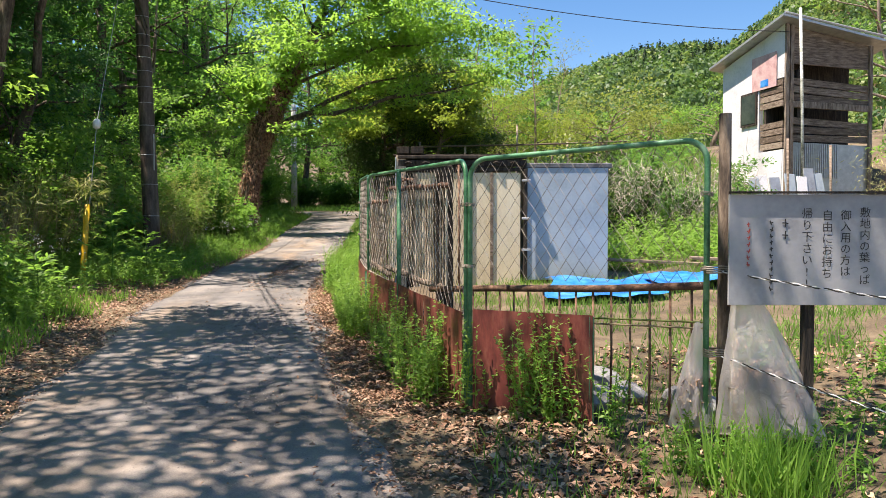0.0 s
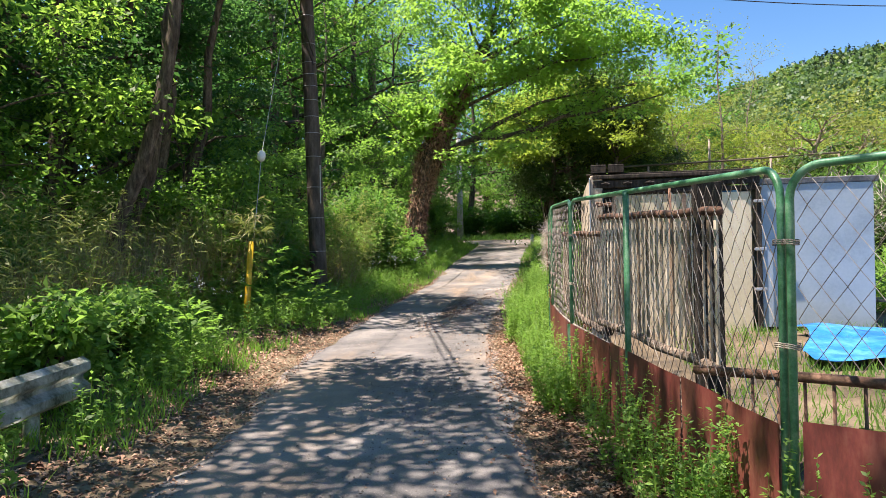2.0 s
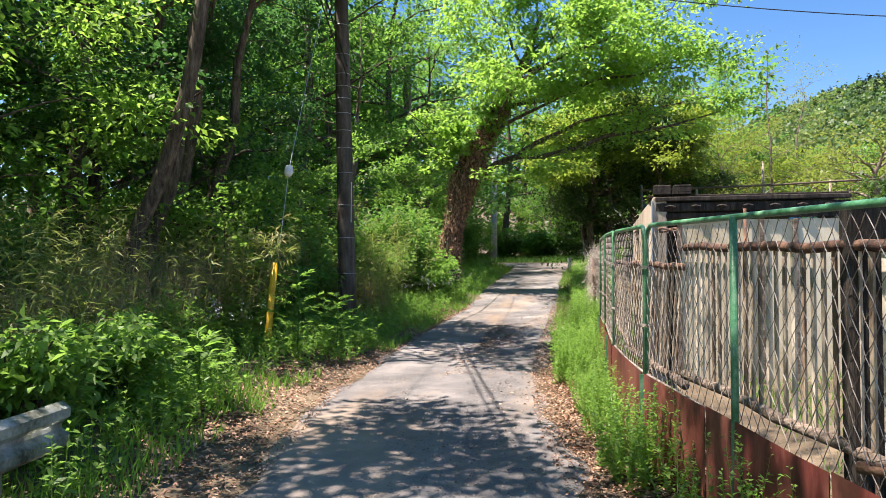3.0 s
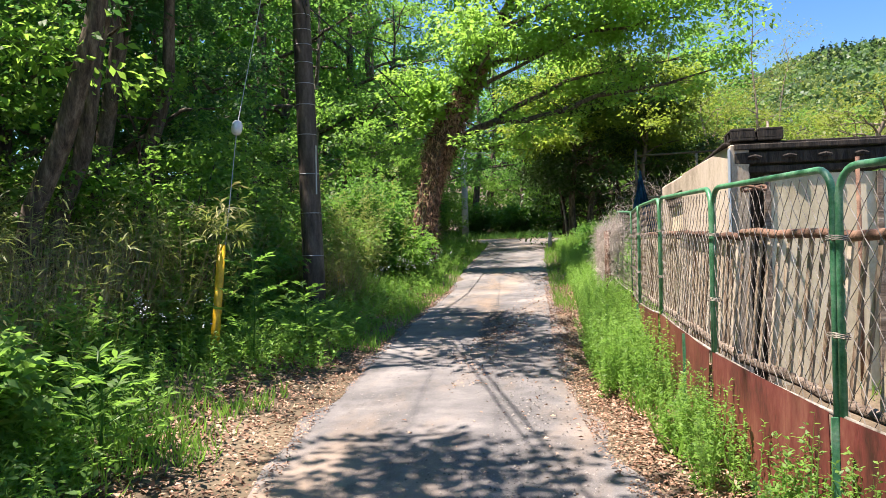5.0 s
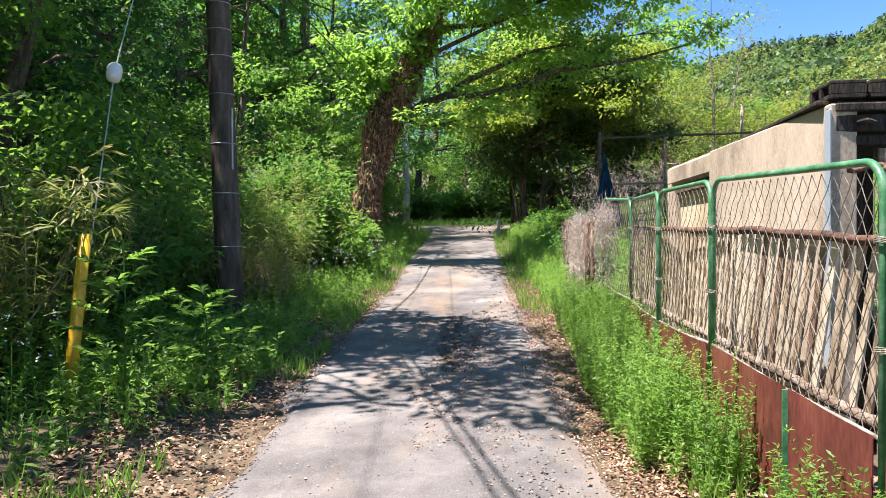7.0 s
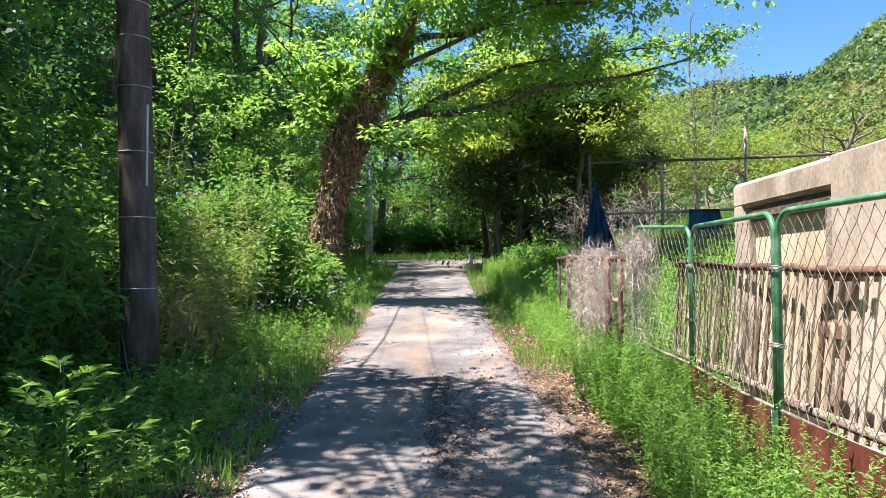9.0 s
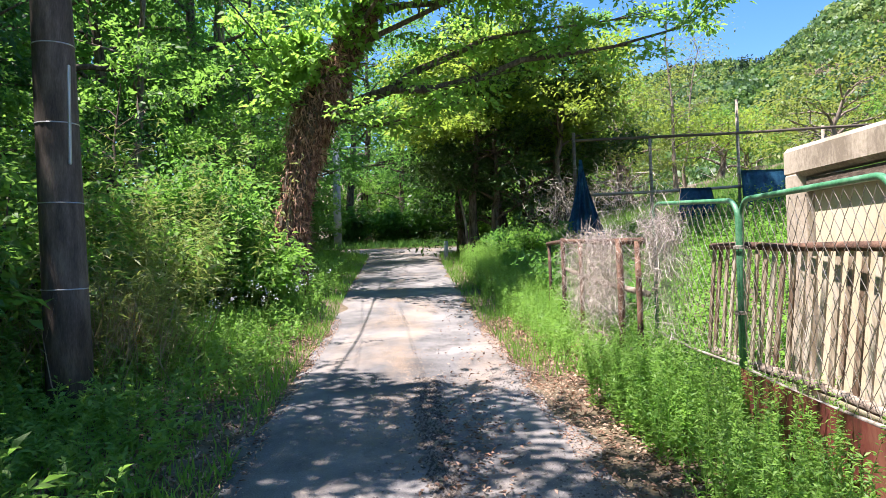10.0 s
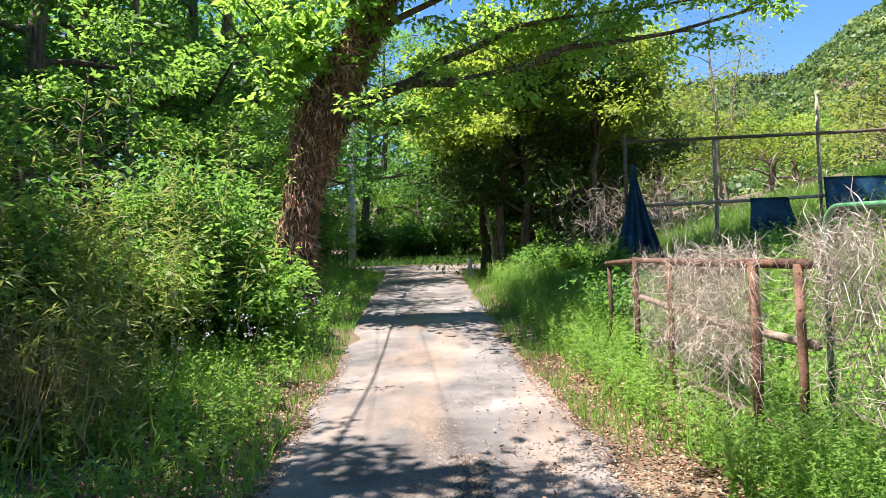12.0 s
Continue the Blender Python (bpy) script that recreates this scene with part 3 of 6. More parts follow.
# low sunlit boughs of a young tree
wood_tree(217, 4.8, LEAF_BRIGHT, BARK, base=(-8.7, 9.9, gz(-8.7, 9.9)), low=2.0, spread=1.3, limbs=9, r0=0.06, leaf=0.13, count=24, radius=0.45, thin=0.5, side=(0.2, 0.1), label="young tree with bright sunlit boughs", group="")

# vine-clad tree with the long bough over the lane
b0 = gz(-6.75, 24.8)
trunk = [(-6.8, 24.8, b0 - 0.2), (-6.73, 24.8, 2.4), (-6.67, 24.8, 2.95), (-6.49, 24.8, 3.98), (-6.35, 24.8, 4.6), (-6.12, 24.8, 5.2), (-5.88, 24.8, 5.75), (-5.60, 24.8, 6.3), (-5.15, 24.8, 7.1), (-4.70, 24.8, 7.9), (-4.2, 24.8, 8.8), (-3.8, 24.7, 10.0)]
girth = [0.40, 0.32, 0.29, 0.28, 0.31, 0.34, 0.32, 0.29, 0.25, 0.19, 0.12, 0.05]
# boughs that bend: the points along each, and its thickness at the start
BENT = [
    ([(-6.3, 24.8, 5.1), (-6.62, 24.75, 5.35), (-7.08, 24.7, 5.77), (-7.59, 24.6, 6.42), (-7.95, 24.5, 6.9)], 0.06),
    ([(-6.0, 24.9, 4.85), (-5.65, 25.0, 5.15), (-5.27, 25.1, 5.43), (-4.62, 25.2, 5.68), (-3.77, 25.2, 5.65), (-2.71, 25.2, 5.87), (-1.87, 25.2, 6.21), (-1.03, 25.2, 6.28), (0.01, 25.2, 6.42), (1.2, 25.1, 6.7)], 0.14),
    ([(-4.75, 25.2, 5.62), (-4.08, 25.3, 6.08), (-3.22, 25.5, 6.48), (-2.69, 25.6, 6.78), (-1.84, 25.8, 6.98), (0.2, 26.2, 7.3)], 0.10),
    ([(-5.7, 24.7, 5.0), (-5.4, 24.6, 4.88), (-4.89, 24.5, 4.77), (-4.18, 24.3, 4.9), (-3.2, 24.1, 5.15)], 0.055),
]
BOUGHS = [
    ((-5.60, 24.8, 6.3), (-1.2, 23.9, 7.5), 0.07, 0.1), ((-5.15, 24.8, 7.1), (0.9, 24.3, 7.9), 0.08, 0.3), ((-4.70, 24.8, 7.9), (-0.4, 25.6, 8.8), 0.06, 0.2), ((-4.5, 24.8, 8.2), (-0.2, 24.0, 9.4), 0.06, 0.2), ((-4.2, 24.8, 8.8), (-1.6, 25.4, 10.4), 0.05, 0.1),
    ((-5.4, 24.8, 6.6), (-3.6, 22.2, 7.6), 0.05, 0.1), ((-5.1, 24.8, 7.2), (-3.4, 27.4, 8.0), 0.05, 0.1), ((-4.6, 24.8, 8.0), (-5.7, 24.9, 9.6), 0.05, 0.1), ((-4.4, 24.8, 8.4), (-5.6, 24.4, 10.2), 0.05, 0.1), ((-4.0, 24.7, 9.4), (-3.6, 23.4, 11.0), 0.04, 0.0), ((-4.6, 24.8, 8.0), (-2.6, 23.0, 9.2), 0.045, 0.1),
]
big, tips = make_tree("vine_clad_tree", "old spreading tree with dead vines on its trunk", LEAF_BRIGHT, BARK, trunk, girth, BOUGHS, 31, leaf=0.15, count=42, radius=0.52, depth=2, branch=1.8, droop=0.25, thin=0.75, fillers=34)
rv = np.random.default_rng(5)
for pts, thick in BENT:
    bm = bmesh.new()
    k = len(pts)
    tube(bm, pts, [thick * (1 - 0.85 * i / (k - 1)) for i in range(k)], 8, cap=False)
    ends = []
    for i in range(max(1, k // 3), k):
        f = i / (k - 1)
        for _ in range(3):
            d = unit(rv.normal(0, 1, 3) * [0.9, 0.9, 0.2] + [0.5, 0, 0.12])
            e = curve_points(pts[i], np.array(pts[i]) + d * rv.uniform(0.6, 1.5), 0.05, 4, rv, 0.2)
            tube(bm, e, [0.018, 0.013, 0.008, 0.004], 4, cap=False)
            ends.extend(e[1:])
    part("bough", bm, BARK, big, smooth=True)
    ends = np.array(ends)
    ends = ends[rv.random(len(ends)) < 0.8]
    part("bough_leaves", tiers(ends, 0.38 * rv.uniform(0.6, 1.3, len(ends)), 40, 0.14, rv, 0.25, 0.25), LEAF_BRIGHT, big)
# climber in fresh leaf on the sunny side of the trunk
c = np.array([np.array(trunk)[i] * (1 - f) + np.array(trunk)[i + 1] * f for i in range(6, 9) for f in (0.0, 0.2, 0.4, 0.6, 0.8)])
c = np.r_[c, c, c] + rv.normal(0, 1, (3 * len(c), 3)) * [0.36, 0.18, 0.18] + [-0.30, -0.42, 0.1]
c = np.r_[c, np.c_[rv.normal(-6.5, 0.35, 12), rv.normal(24.3, 0.2, 12), rv.uniform(5.2, 7.6, 12)]]
part("climber_leaves", tiers(c, 0.30 * rv.uniform(0.6, 1.4, len(c)), 26, 0.18, rv, 0.5, 0.5), LEAF_BRIGHT, big, "bright climber leaves on the trunk")
n = 15000
tr, gi = np.array(trunk), np.array(girth)
tt = rv.random(n) ** 0.8 * 8.6
cc = np.stack([np.interp(tt, range(12), tr[:, j]) for j in range(3)], 1)
ang = rv.uniform(0, 2 * math.pi, n)
rad = np.interp(tt, range(12), gi) * (0.92 + 0.20 * np.sin(3 * ang + 2 * tt)) + (0.03 + 0.20 * np.exp(-((tt - 5.0) / 1.6) ** 2)) * rv.random(n) ** 2
q = np.c_[np.cos(ang), np.sin(ang), np.zeros(n)]
v, f = leaves(cc + q * rad[:, None], rv.normal(size=(n, 3)) * [0.5, 0.5, 0.8] + [0.1, 0, -0.9], q + rv.normal(0, 0.7, (n, 3)), rv.uniform(0.06, 0.30, n), rv.uniform(0.008, 0.035, n))
part("dead_vines", (v, f), BARK_RED, big, "withered brown vines round the trunk")
for k in range(16):
    bm = bmesh.new()
    a0, w = rv.uniform(0, 6.28), rv.uniform(-0.5, 0.5)
    ts = np.linspace(rv.uniform(0.2, 1.5), rv.uniform(5, 9), 16)
    tube(bm, [[np.interp(x, range(12), tr[:, 0]) + (np.interp(x, range(12), gi) * 1.04) * math.cos(a0 + w * x), np.interp(x, range(12), tr[:, 1]) + (np.interp(x, range(12), gi) * 1.04) * math.sin(a0 + w * x), np.interp(x, range(12), tr[:, 2])] for x in ts], rv.uniform(0.018, 0.045), 6)
    part("vine_stem", bm, BARK_RED, big, smooth=True)

# dark evergreen beside the lane, and thin pale trees up the slope
def round_tree(seed, x, y, h, w, mat, bark, label, low=0.8, leaf=0.13, count=24, name="tree", limbs=14, radius=0.5, r0=0.14, lean=(0, 0), aspect=0.5):
    return wood_tree(seed, h, mat, bark, base=(x, y, gz(x, y)), low=low, spread=w, limbs=limbs, r0=r0, leaf=leaf, count=count, radius=radius, label=label, name=name, group="", lean=lean, aspect=aspect)


round_tree(301, -0.8, 34.5, 7.4, 2.8, LEAF_DARK, BARK, "dark dense evergreen tree beside the lane", limbs=28, count=60, leaf=0.17, low=0.4, name="evergreen_tree")
round_tree(302, -1.6, 36.5, 7.0, 2.1, LEAF_DARK, BARK, "dark evergreen tree leaning over the lane", limbs=20, count=46, leaf=0.17, low=0.4, name="evergreen_tree")
round_tree(311, -2.3, 33.0, 5.0, 1.2, LEAF_DARK, BARK, "dark evergreen tree close beside the lane", limbs=16, count=40, leaf=0.15, low=0.5, name="evergreen_tree")
round_tree(303, 0.6, 38.0, 4.4, 2.4, LEAF_DARK, BARK, "low dark evergreen tree on the slope", limbs=18, count=40, leaf=0.17, low=0.3, name="evergreen_tree")
# 314 and 316 paint the evergreens' sunlit upper crowns in lighter leaves
round_tree(314, -2.7, 33.4, 6.9, 2.7, LEAF_YELLOWISH, BARK, "evergreen tree with its sunlit top coloured yellow-green", limbs=20, count=70, leaf=0.16, low=3.0, name="evergreen_tree", radius=0.6)
round_tree(315, -3.3, 36.5, 6.0, 2.4, LEAF_FRESH, BARK, "leafy tree arching over the lane", limbs=14, count=56, leaf=0.16, low=3.2, radius=0.6)
round_tree(316, 0.3, 33.0, 5.2, 1.8, LEAF_YELLOWISH, BARK, "rounded tree with leaves coloured yellow-green as sunlit", limbs=14, count=50, leaf=0.15, low=2.6, radius=0.5)
round_tree(304, 4.95, 37.0, 7.8, 1.25, LEAF_YELLOW, BARK_PALE, "tall thin tree with sparse yellow-green leaves", low=1.6, leaf=0.10, count=7, limbs=16, r0=0.07, radius=0.4)
round_tree(317, 6.3, 40.5, 7.0, 1.2, LEAF_YELLOW, BARK_PALE, "tall thin tree with sparse yellow-green leaves", low=1.6, leaf=0.10, count=7, limbs=14, r0=0.06, radius=0.4)
for seed, x, y, h, w, mat, label in ((305, 2.6, 37.5, 4.6, 1.7, LEAF_YELLOW, "pale yellow-green shrubby tree on the slope"), (306, 3.8, 39.5, 4.4, 1.7, LEAF_YELLOWISH, "pale yellow-green shrubby tree on the slope"), (307, 6.6, 38.0, 2.4, 1.4, LEAF_YELLOWISH, "yellow-green bushy tree on the slope"),
                                     (308, 8.6, 40.0, 2.2, 1.5, LEAF_FRESH, "bright green bushy tree on the slope"), (318, 10.8, 38.5, 1.8, 1.5, LEAF_YELLOW, "pale yellow-green shrubby tree on the slope"), (319, 13.5, 36.0, 2.0, 1.7, LEAF_FRESH, "bright green bushy tree on the slope"), (320, 1.2, 40.0, 5.2, 1.8, LEAF_YELLOWISH, "pale yellow-green shrubby tree on the slope")):
    round_tree(seed, x, y, h, w, mat, BARK_PALE, label, low=0.5, leaf=0.12, count=22, radius=0.45)
round_tree(309, 17.5, 28.0, 7.0, 2.6, LEAF_FRESH, BARK_PALE, "bright green tree behind the house", low=0.6, count=18)
round_tree(312, 13.2, 17.6, 2.7, 1.2, LEAF_FRESH, BARK_PALE, "leafy green bush beside the house", low=0.15, count=16)
round_tree(313, 11.9, 16.9, 1.8, 0.7, STRAW, BARK_PALE, "pale spiky bush before the house", low=0.1, count=16, aspect=0.15)
round_tree(310, 6.6, 29.5, 2.2, 1.5, LEAF_YELLOW, BARK_PALE, "low yellow-green bush on the slope", low=0.2, count=14)


# ---- fence along the lane ----
POSTS = [("A", 1.53, 4.10, 2.10), ("B", 0.17, 5.04, 2.07), ("C", -0.86, 8.32, 2.21), ("D", -1.14, 9.94, 2.27), ("E", -1.31, 11.97, 2.36), ("F", -1.435, 13.29, 2.37), ("G", -1.43, 15.02, 2.40), ("H", -1.59, 16.54, 2.50)]


def rounded_frame(p, q, low_p, low_q, radius=0.13):
    """The line of a bent pipe: up at p, round the corner, across, round, and down at q."""
    p, q = Vector(p), Vector(q)
    d = (q - p).normalized()
    pts = [Vector((p.x, p.y, low_p))]
    for a in range(0, 91, 15):
        t = radians(a)
        pts.append(p + d * radius * (1 - math.cos(t)) + Vector((0, 0, -radius + radius * math.sin(t))))
    for a in range(90, -1, -15):
        t = radians(a)
        pts.append(q - d * radius * (1 - math.cos(t)) + Vector((0, 0, -radius + radius * math.sin(t))))
    pts.append(Vector((q.x, q.y, low_q)))
    return pts


def chain_link(p, q, drop, pitch=0.047, r=0.0025):
    """Diamond wire between the top line p-q and a line the given drop below it, each wire a thin bar with a kinked weave."""
    bm = bmesh.new()
    p, q = Vector(p), Vector(q)
    w = (q - p).length
    side = (q - p).normalized().cross(Vector((0, 0, 1)))
    steps = max(2, int(drop / 0.066))
    n = int(w / pitch) + 1
    for k in range(n):
        x0 = min(w, (k + 0.5) * pitch)
        pts = []
        for s in range(steps + 1):
            x = x0 + pitch / 2 * (1 if (s + k) % 2 else -1) * 1.02
            x = min(max(x, 0.0), w)
            sag = 0.012 * math.sin(7 * x) * math.sin(3.1 * s / steps)
            pts.append(p + (q - p) * (x / w) + Vector((0, 0, -drop * s / steps)) + side * (0.003 * (1 if s % 2 else -1) + sag))
        tube(bm, pts, r, 3, cap=False)
    return bm


def fence_panel(i):
    (na, ax, ay, az), (nb, bx, by, bz) = POSTS[i], POSTS[i + 1]
    label = "green pipe fence panel with rusty chain-link wire"
    t = thing("fence_panel", label, "fence", "green fence panels along the lane", at=(ax, ay, gz(ax, ay)))
    a, b = Vector((ax, ay, az)), Vector((bx, by, bz))
    d = (b - a).normalized()
    a, b = a + d * 0.024, b - d * 0.024
    bm = bmesh.new()
    tube(bm, rounded_frame(a, b, gz(ax, ay) - 0.1, gz(bx, by) - 0.1), 0.0175, 10)
    part("pipe_frame", bm, GREEN_PAINT, t, smooth=True)
    drop = 0.80 if i == 0 else 1.10
    down = Vector((0, 0, -drop))
    part("chain_link", chain_link(a + d * 0.03 + Vector((0, 0, -0.03)), b - d * 0.03 + Vector((0, 0, -0.03)), drop), WIRE, t)
    if i == 1:
        m = Vector((-0.42, 6.85, 2.15))
        bm = bmesh.new()
        tube(bm, [(m.x, m.y, gz(m.x, m.y) - 0.1), (m.x, m.y, 1.2), m], 0.021, 10)
        part("middle_post", bm, GREEN_PAINT, t, smooth=True)
    if i:
        bm = bmesh.new()
        tube(bm, [a + down, (a + b) / 2 + down + Vector((0, 0, -0.02)), b + down], 0.012, 8)
        part("bottom_wire", bm, WIRE, t, smooth=True)
    for end in (a, b):
        for h in (0.32, 0.75):
            bm = bmesh.new()
            c = end + Vector((0, 0, -h))
            for s in range(3):
                tube(bm, [c + Vector((0.034 * math.cos(x), 0.034 * math.sin(x), 0.008 * s + 0.004 * math.sin(x * 2))) for x in np.linspace(0, 6.3, 13)], 0.0028, 4, cap=False)
            part("wire_tie", bm, WIRE, t)
    return t


for i in range(len(POSTS) - 1):
    fence_panel(i)


def along_fence(s):
    """A point on the fence's line by its y."""
    ys = [p[2] for p in POSTS]
    return Vector((float(np.interp(s, ys, [p[1] for p in POSTS])), s, float(np.interp(s, ys, [p[3] for p in POSTS]))))


# red sheets below the wire
def red_sheet(y0, y1, top, gap=0.03, label="faded red painted metal sheet streaked with rust"):
    t0, t1 = along_fence(y0), along_fence(y1)
    n = (t1 - t0).cross(Vector((0, 0, 1))).normalized() * gap
    bm = bmesh.new()
    cols, rows, th = 14, 5, 0.004
    grid = []
    for side in (0, 1):
        for u in range(cols + 1):
            f = u / cols
            p = t0.lerp(t1, f)
            lo, hi = gz(p.x, p.y) - 0.05, p.z - top
            for k in range(rows + 1):
                z = lo + (hi - lo) * k / rows
                w = 0.010 * math.sin(9 * f + y0) * math.sin(2.2 * k) + 0.012 * math.sin(3.1 * f * 2 + k * 0.5)
                grid.append(bm.verts.new(Vector((p.x, p.y, z)) - n * (1 + side * th / gap) + n * w * 8))
    m = (cols + 1) * (rows + 1)
    for side in (0, 1):
        for u in range(cols):
            for k in range(rows):
                i = side * m + u * (rows + 1) + k
                bm.faces.new((grid[i], grid[i + rows + 1], grid[i + rows + 2], grid[i + 1]))
    ob = part("metal_sheet", bm, RED_RUST, None)
    return tagged(ob, label, "metal sheet", "red sheets under the fence")


for y0, y1, top in ((4.50, 5.0, 1.04), (5.06, 6.0, 1.07), (6.02, 7.2, 1.08), (7.22, 8.28, 1.09), (8.36, 9.9, 1.09), (9.98, 10.74, 1.09), (10.78, 11.9, 1.09), (12.0, 13.2, 1.10), (13.33, 15.0, 1.10)):
    red_sheet(y0, y1, top)


def strip(name, p, q, w, th, mat, label, category, across=(1, 0, 0), group=""):
    bm = bmesh.new()
    bar(bm, p, q, w, th, across)
    return tagged(part(name, bm, mat), label, category, group)


for y, h in ((4.49, 1.05), (8.3, 1.1), (10.76, 1.1), (13.26, 1.1)):
    p = along_fence(y) + Vector((-0.035, 0, 0))
    strip("metal_strip", (p.x, p.y, gz(p.x, p.y) - 0.05), (p.x, p.y, p.z - h), 0.03, 0.012, GREEN_PAINT, "narrow green metal strip at a sheet's edge", "strip", group="strips between the red sheets")


# rusty railing behind the wire
def railing(y0, y1, off, drop, low, pitch, w, lean, mat, label, wood=False):
    a, b = along_fence(y0), along_fence(y1)
    n = (b - a).cross(Vector((0, 0, 1))).normalized()
    if n.x < 0:
        n = -n
    a, b = a + n * off, b + n * off
    t = thing("railing", label, "railing", "rusty railings behind the fence", at=(a.x, a.y, gz(a.x, a.y)))
    up = Vector((0, 0, -drop))
    bm = bmesh.new()
    k = 7
    tube(bm, [a.lerp(b, i / k) + up + Vector((0, 0, 0.008 * math.sin(2.3 * i))) for i in range(k + 1)], 0.026, 8)
    part("top_rail", bm, RUST, t, smooth=True)
    bm = bmesh.new()
    tube(bm, [a.lerp(b, i / k) + Vector((0, 0, -low + 0.01 * math.sin(1.7 * i))) for i in range(k + 1)], [0.032 + 0.006 * math.sin(3 * i) for i in range(k + 1)], 8)
    part("bottom_rail", bm, OLDWOOD, t, smooth=True)
    r = random.Random(int(y0 * 100))
    count = int((b - a).length / pitch)
    for i in range(count):
        f = (i + 0.5) / count
        p = a.lerp(b, f)
        sh = lean * (1 + r.uniform(-0.15, 0.15))
        d = (b - a).normalized()
        bm = bmesh.new()
        bar(bm, p + Vector((0, 0, -low)) + d * sh, p + up, w * r.uniform(0.85, 1.1), 0.012, d)
        part("slat", bm, mat, t)
    return t


railing(5.85, 7.9, 0.13, 0.16, 1.02, 0.085, 0.030, 0.0, SLAT, "rusty iron railing with narrow faded upright slats")
railing(8.0, 9.85, 0.16, 0.30, 1.12, 0.125, 0.035, 0.20, SLAT, "leaning rusty railing with faded upright slats")
railing(9.9, 11.9, 0.17, 0.33, 1.14, 0.115, 0.066, 0.22, SLAT, "leaning rusty railing with pale upright slats")
railing(11.95, 15.8, 0.17, 0.34, 1.14, 0.115, 0.048, 0.16, SLAT, "leaning rusty railing with pale upright slats")

# open railing in the first panel
t = thing("low_railing", "rusty iron railing with thin upright bars", "railing", at=(1.53, 4.10, gz(1.53, 4.1)))
a, b = Vector((1.50, 4.14, 1.26)), Vector((-0.10, 5.85, 1.10))
bm = bmesh.new()
tube(bm, [a, a.lerp(b, 0.3) + Vector((0, 0, -0.012)), a.lerp(b, 0.7), b], 0.024, 8)
part("top_rail", bm, RUST, t, smooth=True)
for i in range(17):
    p = a.lerp(b, (i + 0.5) / 17)
    bm = bmesh.new()
    tube(bm, [(p.x, p.y, gz(p.x, p.y) + 0.1), (p.x + 0.004, p.y, 0.8), (p.x, p.y, p.z)], 0.0075, 6)
    part("upright_bar", bm, RUST, t, smooth=True)
for dz, mat in ((-0.21, BAMBOO), (-0.245, DRY)):
    bm = bmesh.new()
    tube(bm, [a + Vector((0.02, -0.03, dz)), a.lerp(b, 0.25) + Vector((-0.03, -0.03, dz + 0.01)), a.lerp(b, 0.62) + Vector((-0.03, -0.03, dz + 0.015))], 0.006, 6)
    part("cane", bm, mat, t, "thin dry cane tied along the bars", smooth=True)

# blackened square post
bm = bmesh.new()
box(bm, (-0.075, -0.075, -0.1), (0.075, 0.075, 1.78), bevel=0.012)
for v in bm.verts:
    v.co.x += 0.012 * math.sin(3 * v.co.z)
ob = tagged(part("wooden_post", bm, DARKWOOD), "blackened square wooden gate post", "post")
ob.location = (0.02, 6.16, gz(0.02, 6.16))

# post at the fence's corner, sign, ropes and sacks
bm = bmesh.new()
tube(bm, [(1.60, 4.09, gz(1.6, 4.1) - 0.1), (1.602, 4.09, 1.2), (1.60, 4.09, 2.24)], [0.036, 0.035, 0.034], 10)
tagged(part("corner_post", bm, BARK, smooth=True), "weathered brown post at the fence's corner", "post")

sign = thing("sign_board", "grey board with handwritten black lettering", "sign", at=(2.1, 3.92, 1.15))
SX0, SX1 = 1.56, 2.85
bm = bmesh.new()
box(bm, (SX0, 3.92, 1.17), (SX1, 3.935, 1.775), bevel=0.002)
part("board", bm, SIGN_GREY, sign)
bm = bmesh.new()
bar(bm, (SX0, 3.915, 1.785), (SX1, 3.915, 1.785), 0.012, 0.03)
part("top_edge", bm, DARKWOOD, sign)
bm = bmesh.new()
box(bm, (1.985, 3.94, gz(2, 3.94) - 0.2), (2.045, 3.99, 1.7), bevel=0.006)
part("stake", bm, DARKWOOD, sign, "dark wooden stake")


def column(text, x, top, size, mat):
    """Characters one below another on the board."""
    for k, ch in enumerate(text):
        c = bpy.data.curves.new("lettering", "FONT")
        c.body, c.size, c.align_x, c.resolution_u = ch, size, "CENTER", 2
        tmp = bpy.data.objects.new("lettering", c)
        scene.collection.objects.link(tmp)
        me = bpy.data.meshes.new_from_object(tmp.evaluated_get(bpy.context.evaluated_depsgraph_get()))
        bpy.data.objects.remove(tmp)
        me.materials.clear()
        me.materials.append(mat)
        ob = new("character", me)
        ob.parent = sign
        ob.matrix_parent_inverse = Matrix.Translation(-sign.location)
        ob.matrix_basis = pose(x, 3.917, top - k * size * 1.02 - size, 90, 2 * math.sin(7 * k + x * 9), 0)


column("敷地内の葉っぱ", 2.30, 1.715, 0.060, INK)
column("御入用の方は", 2.195, 1.70, 0.060, INK)
column("自由にお持ち", 2.095, 1.70, 0.062, INK)
column("帰り下さい!!", 1.985, 1.71, 0.062, INK)
rs = random.Random(3)
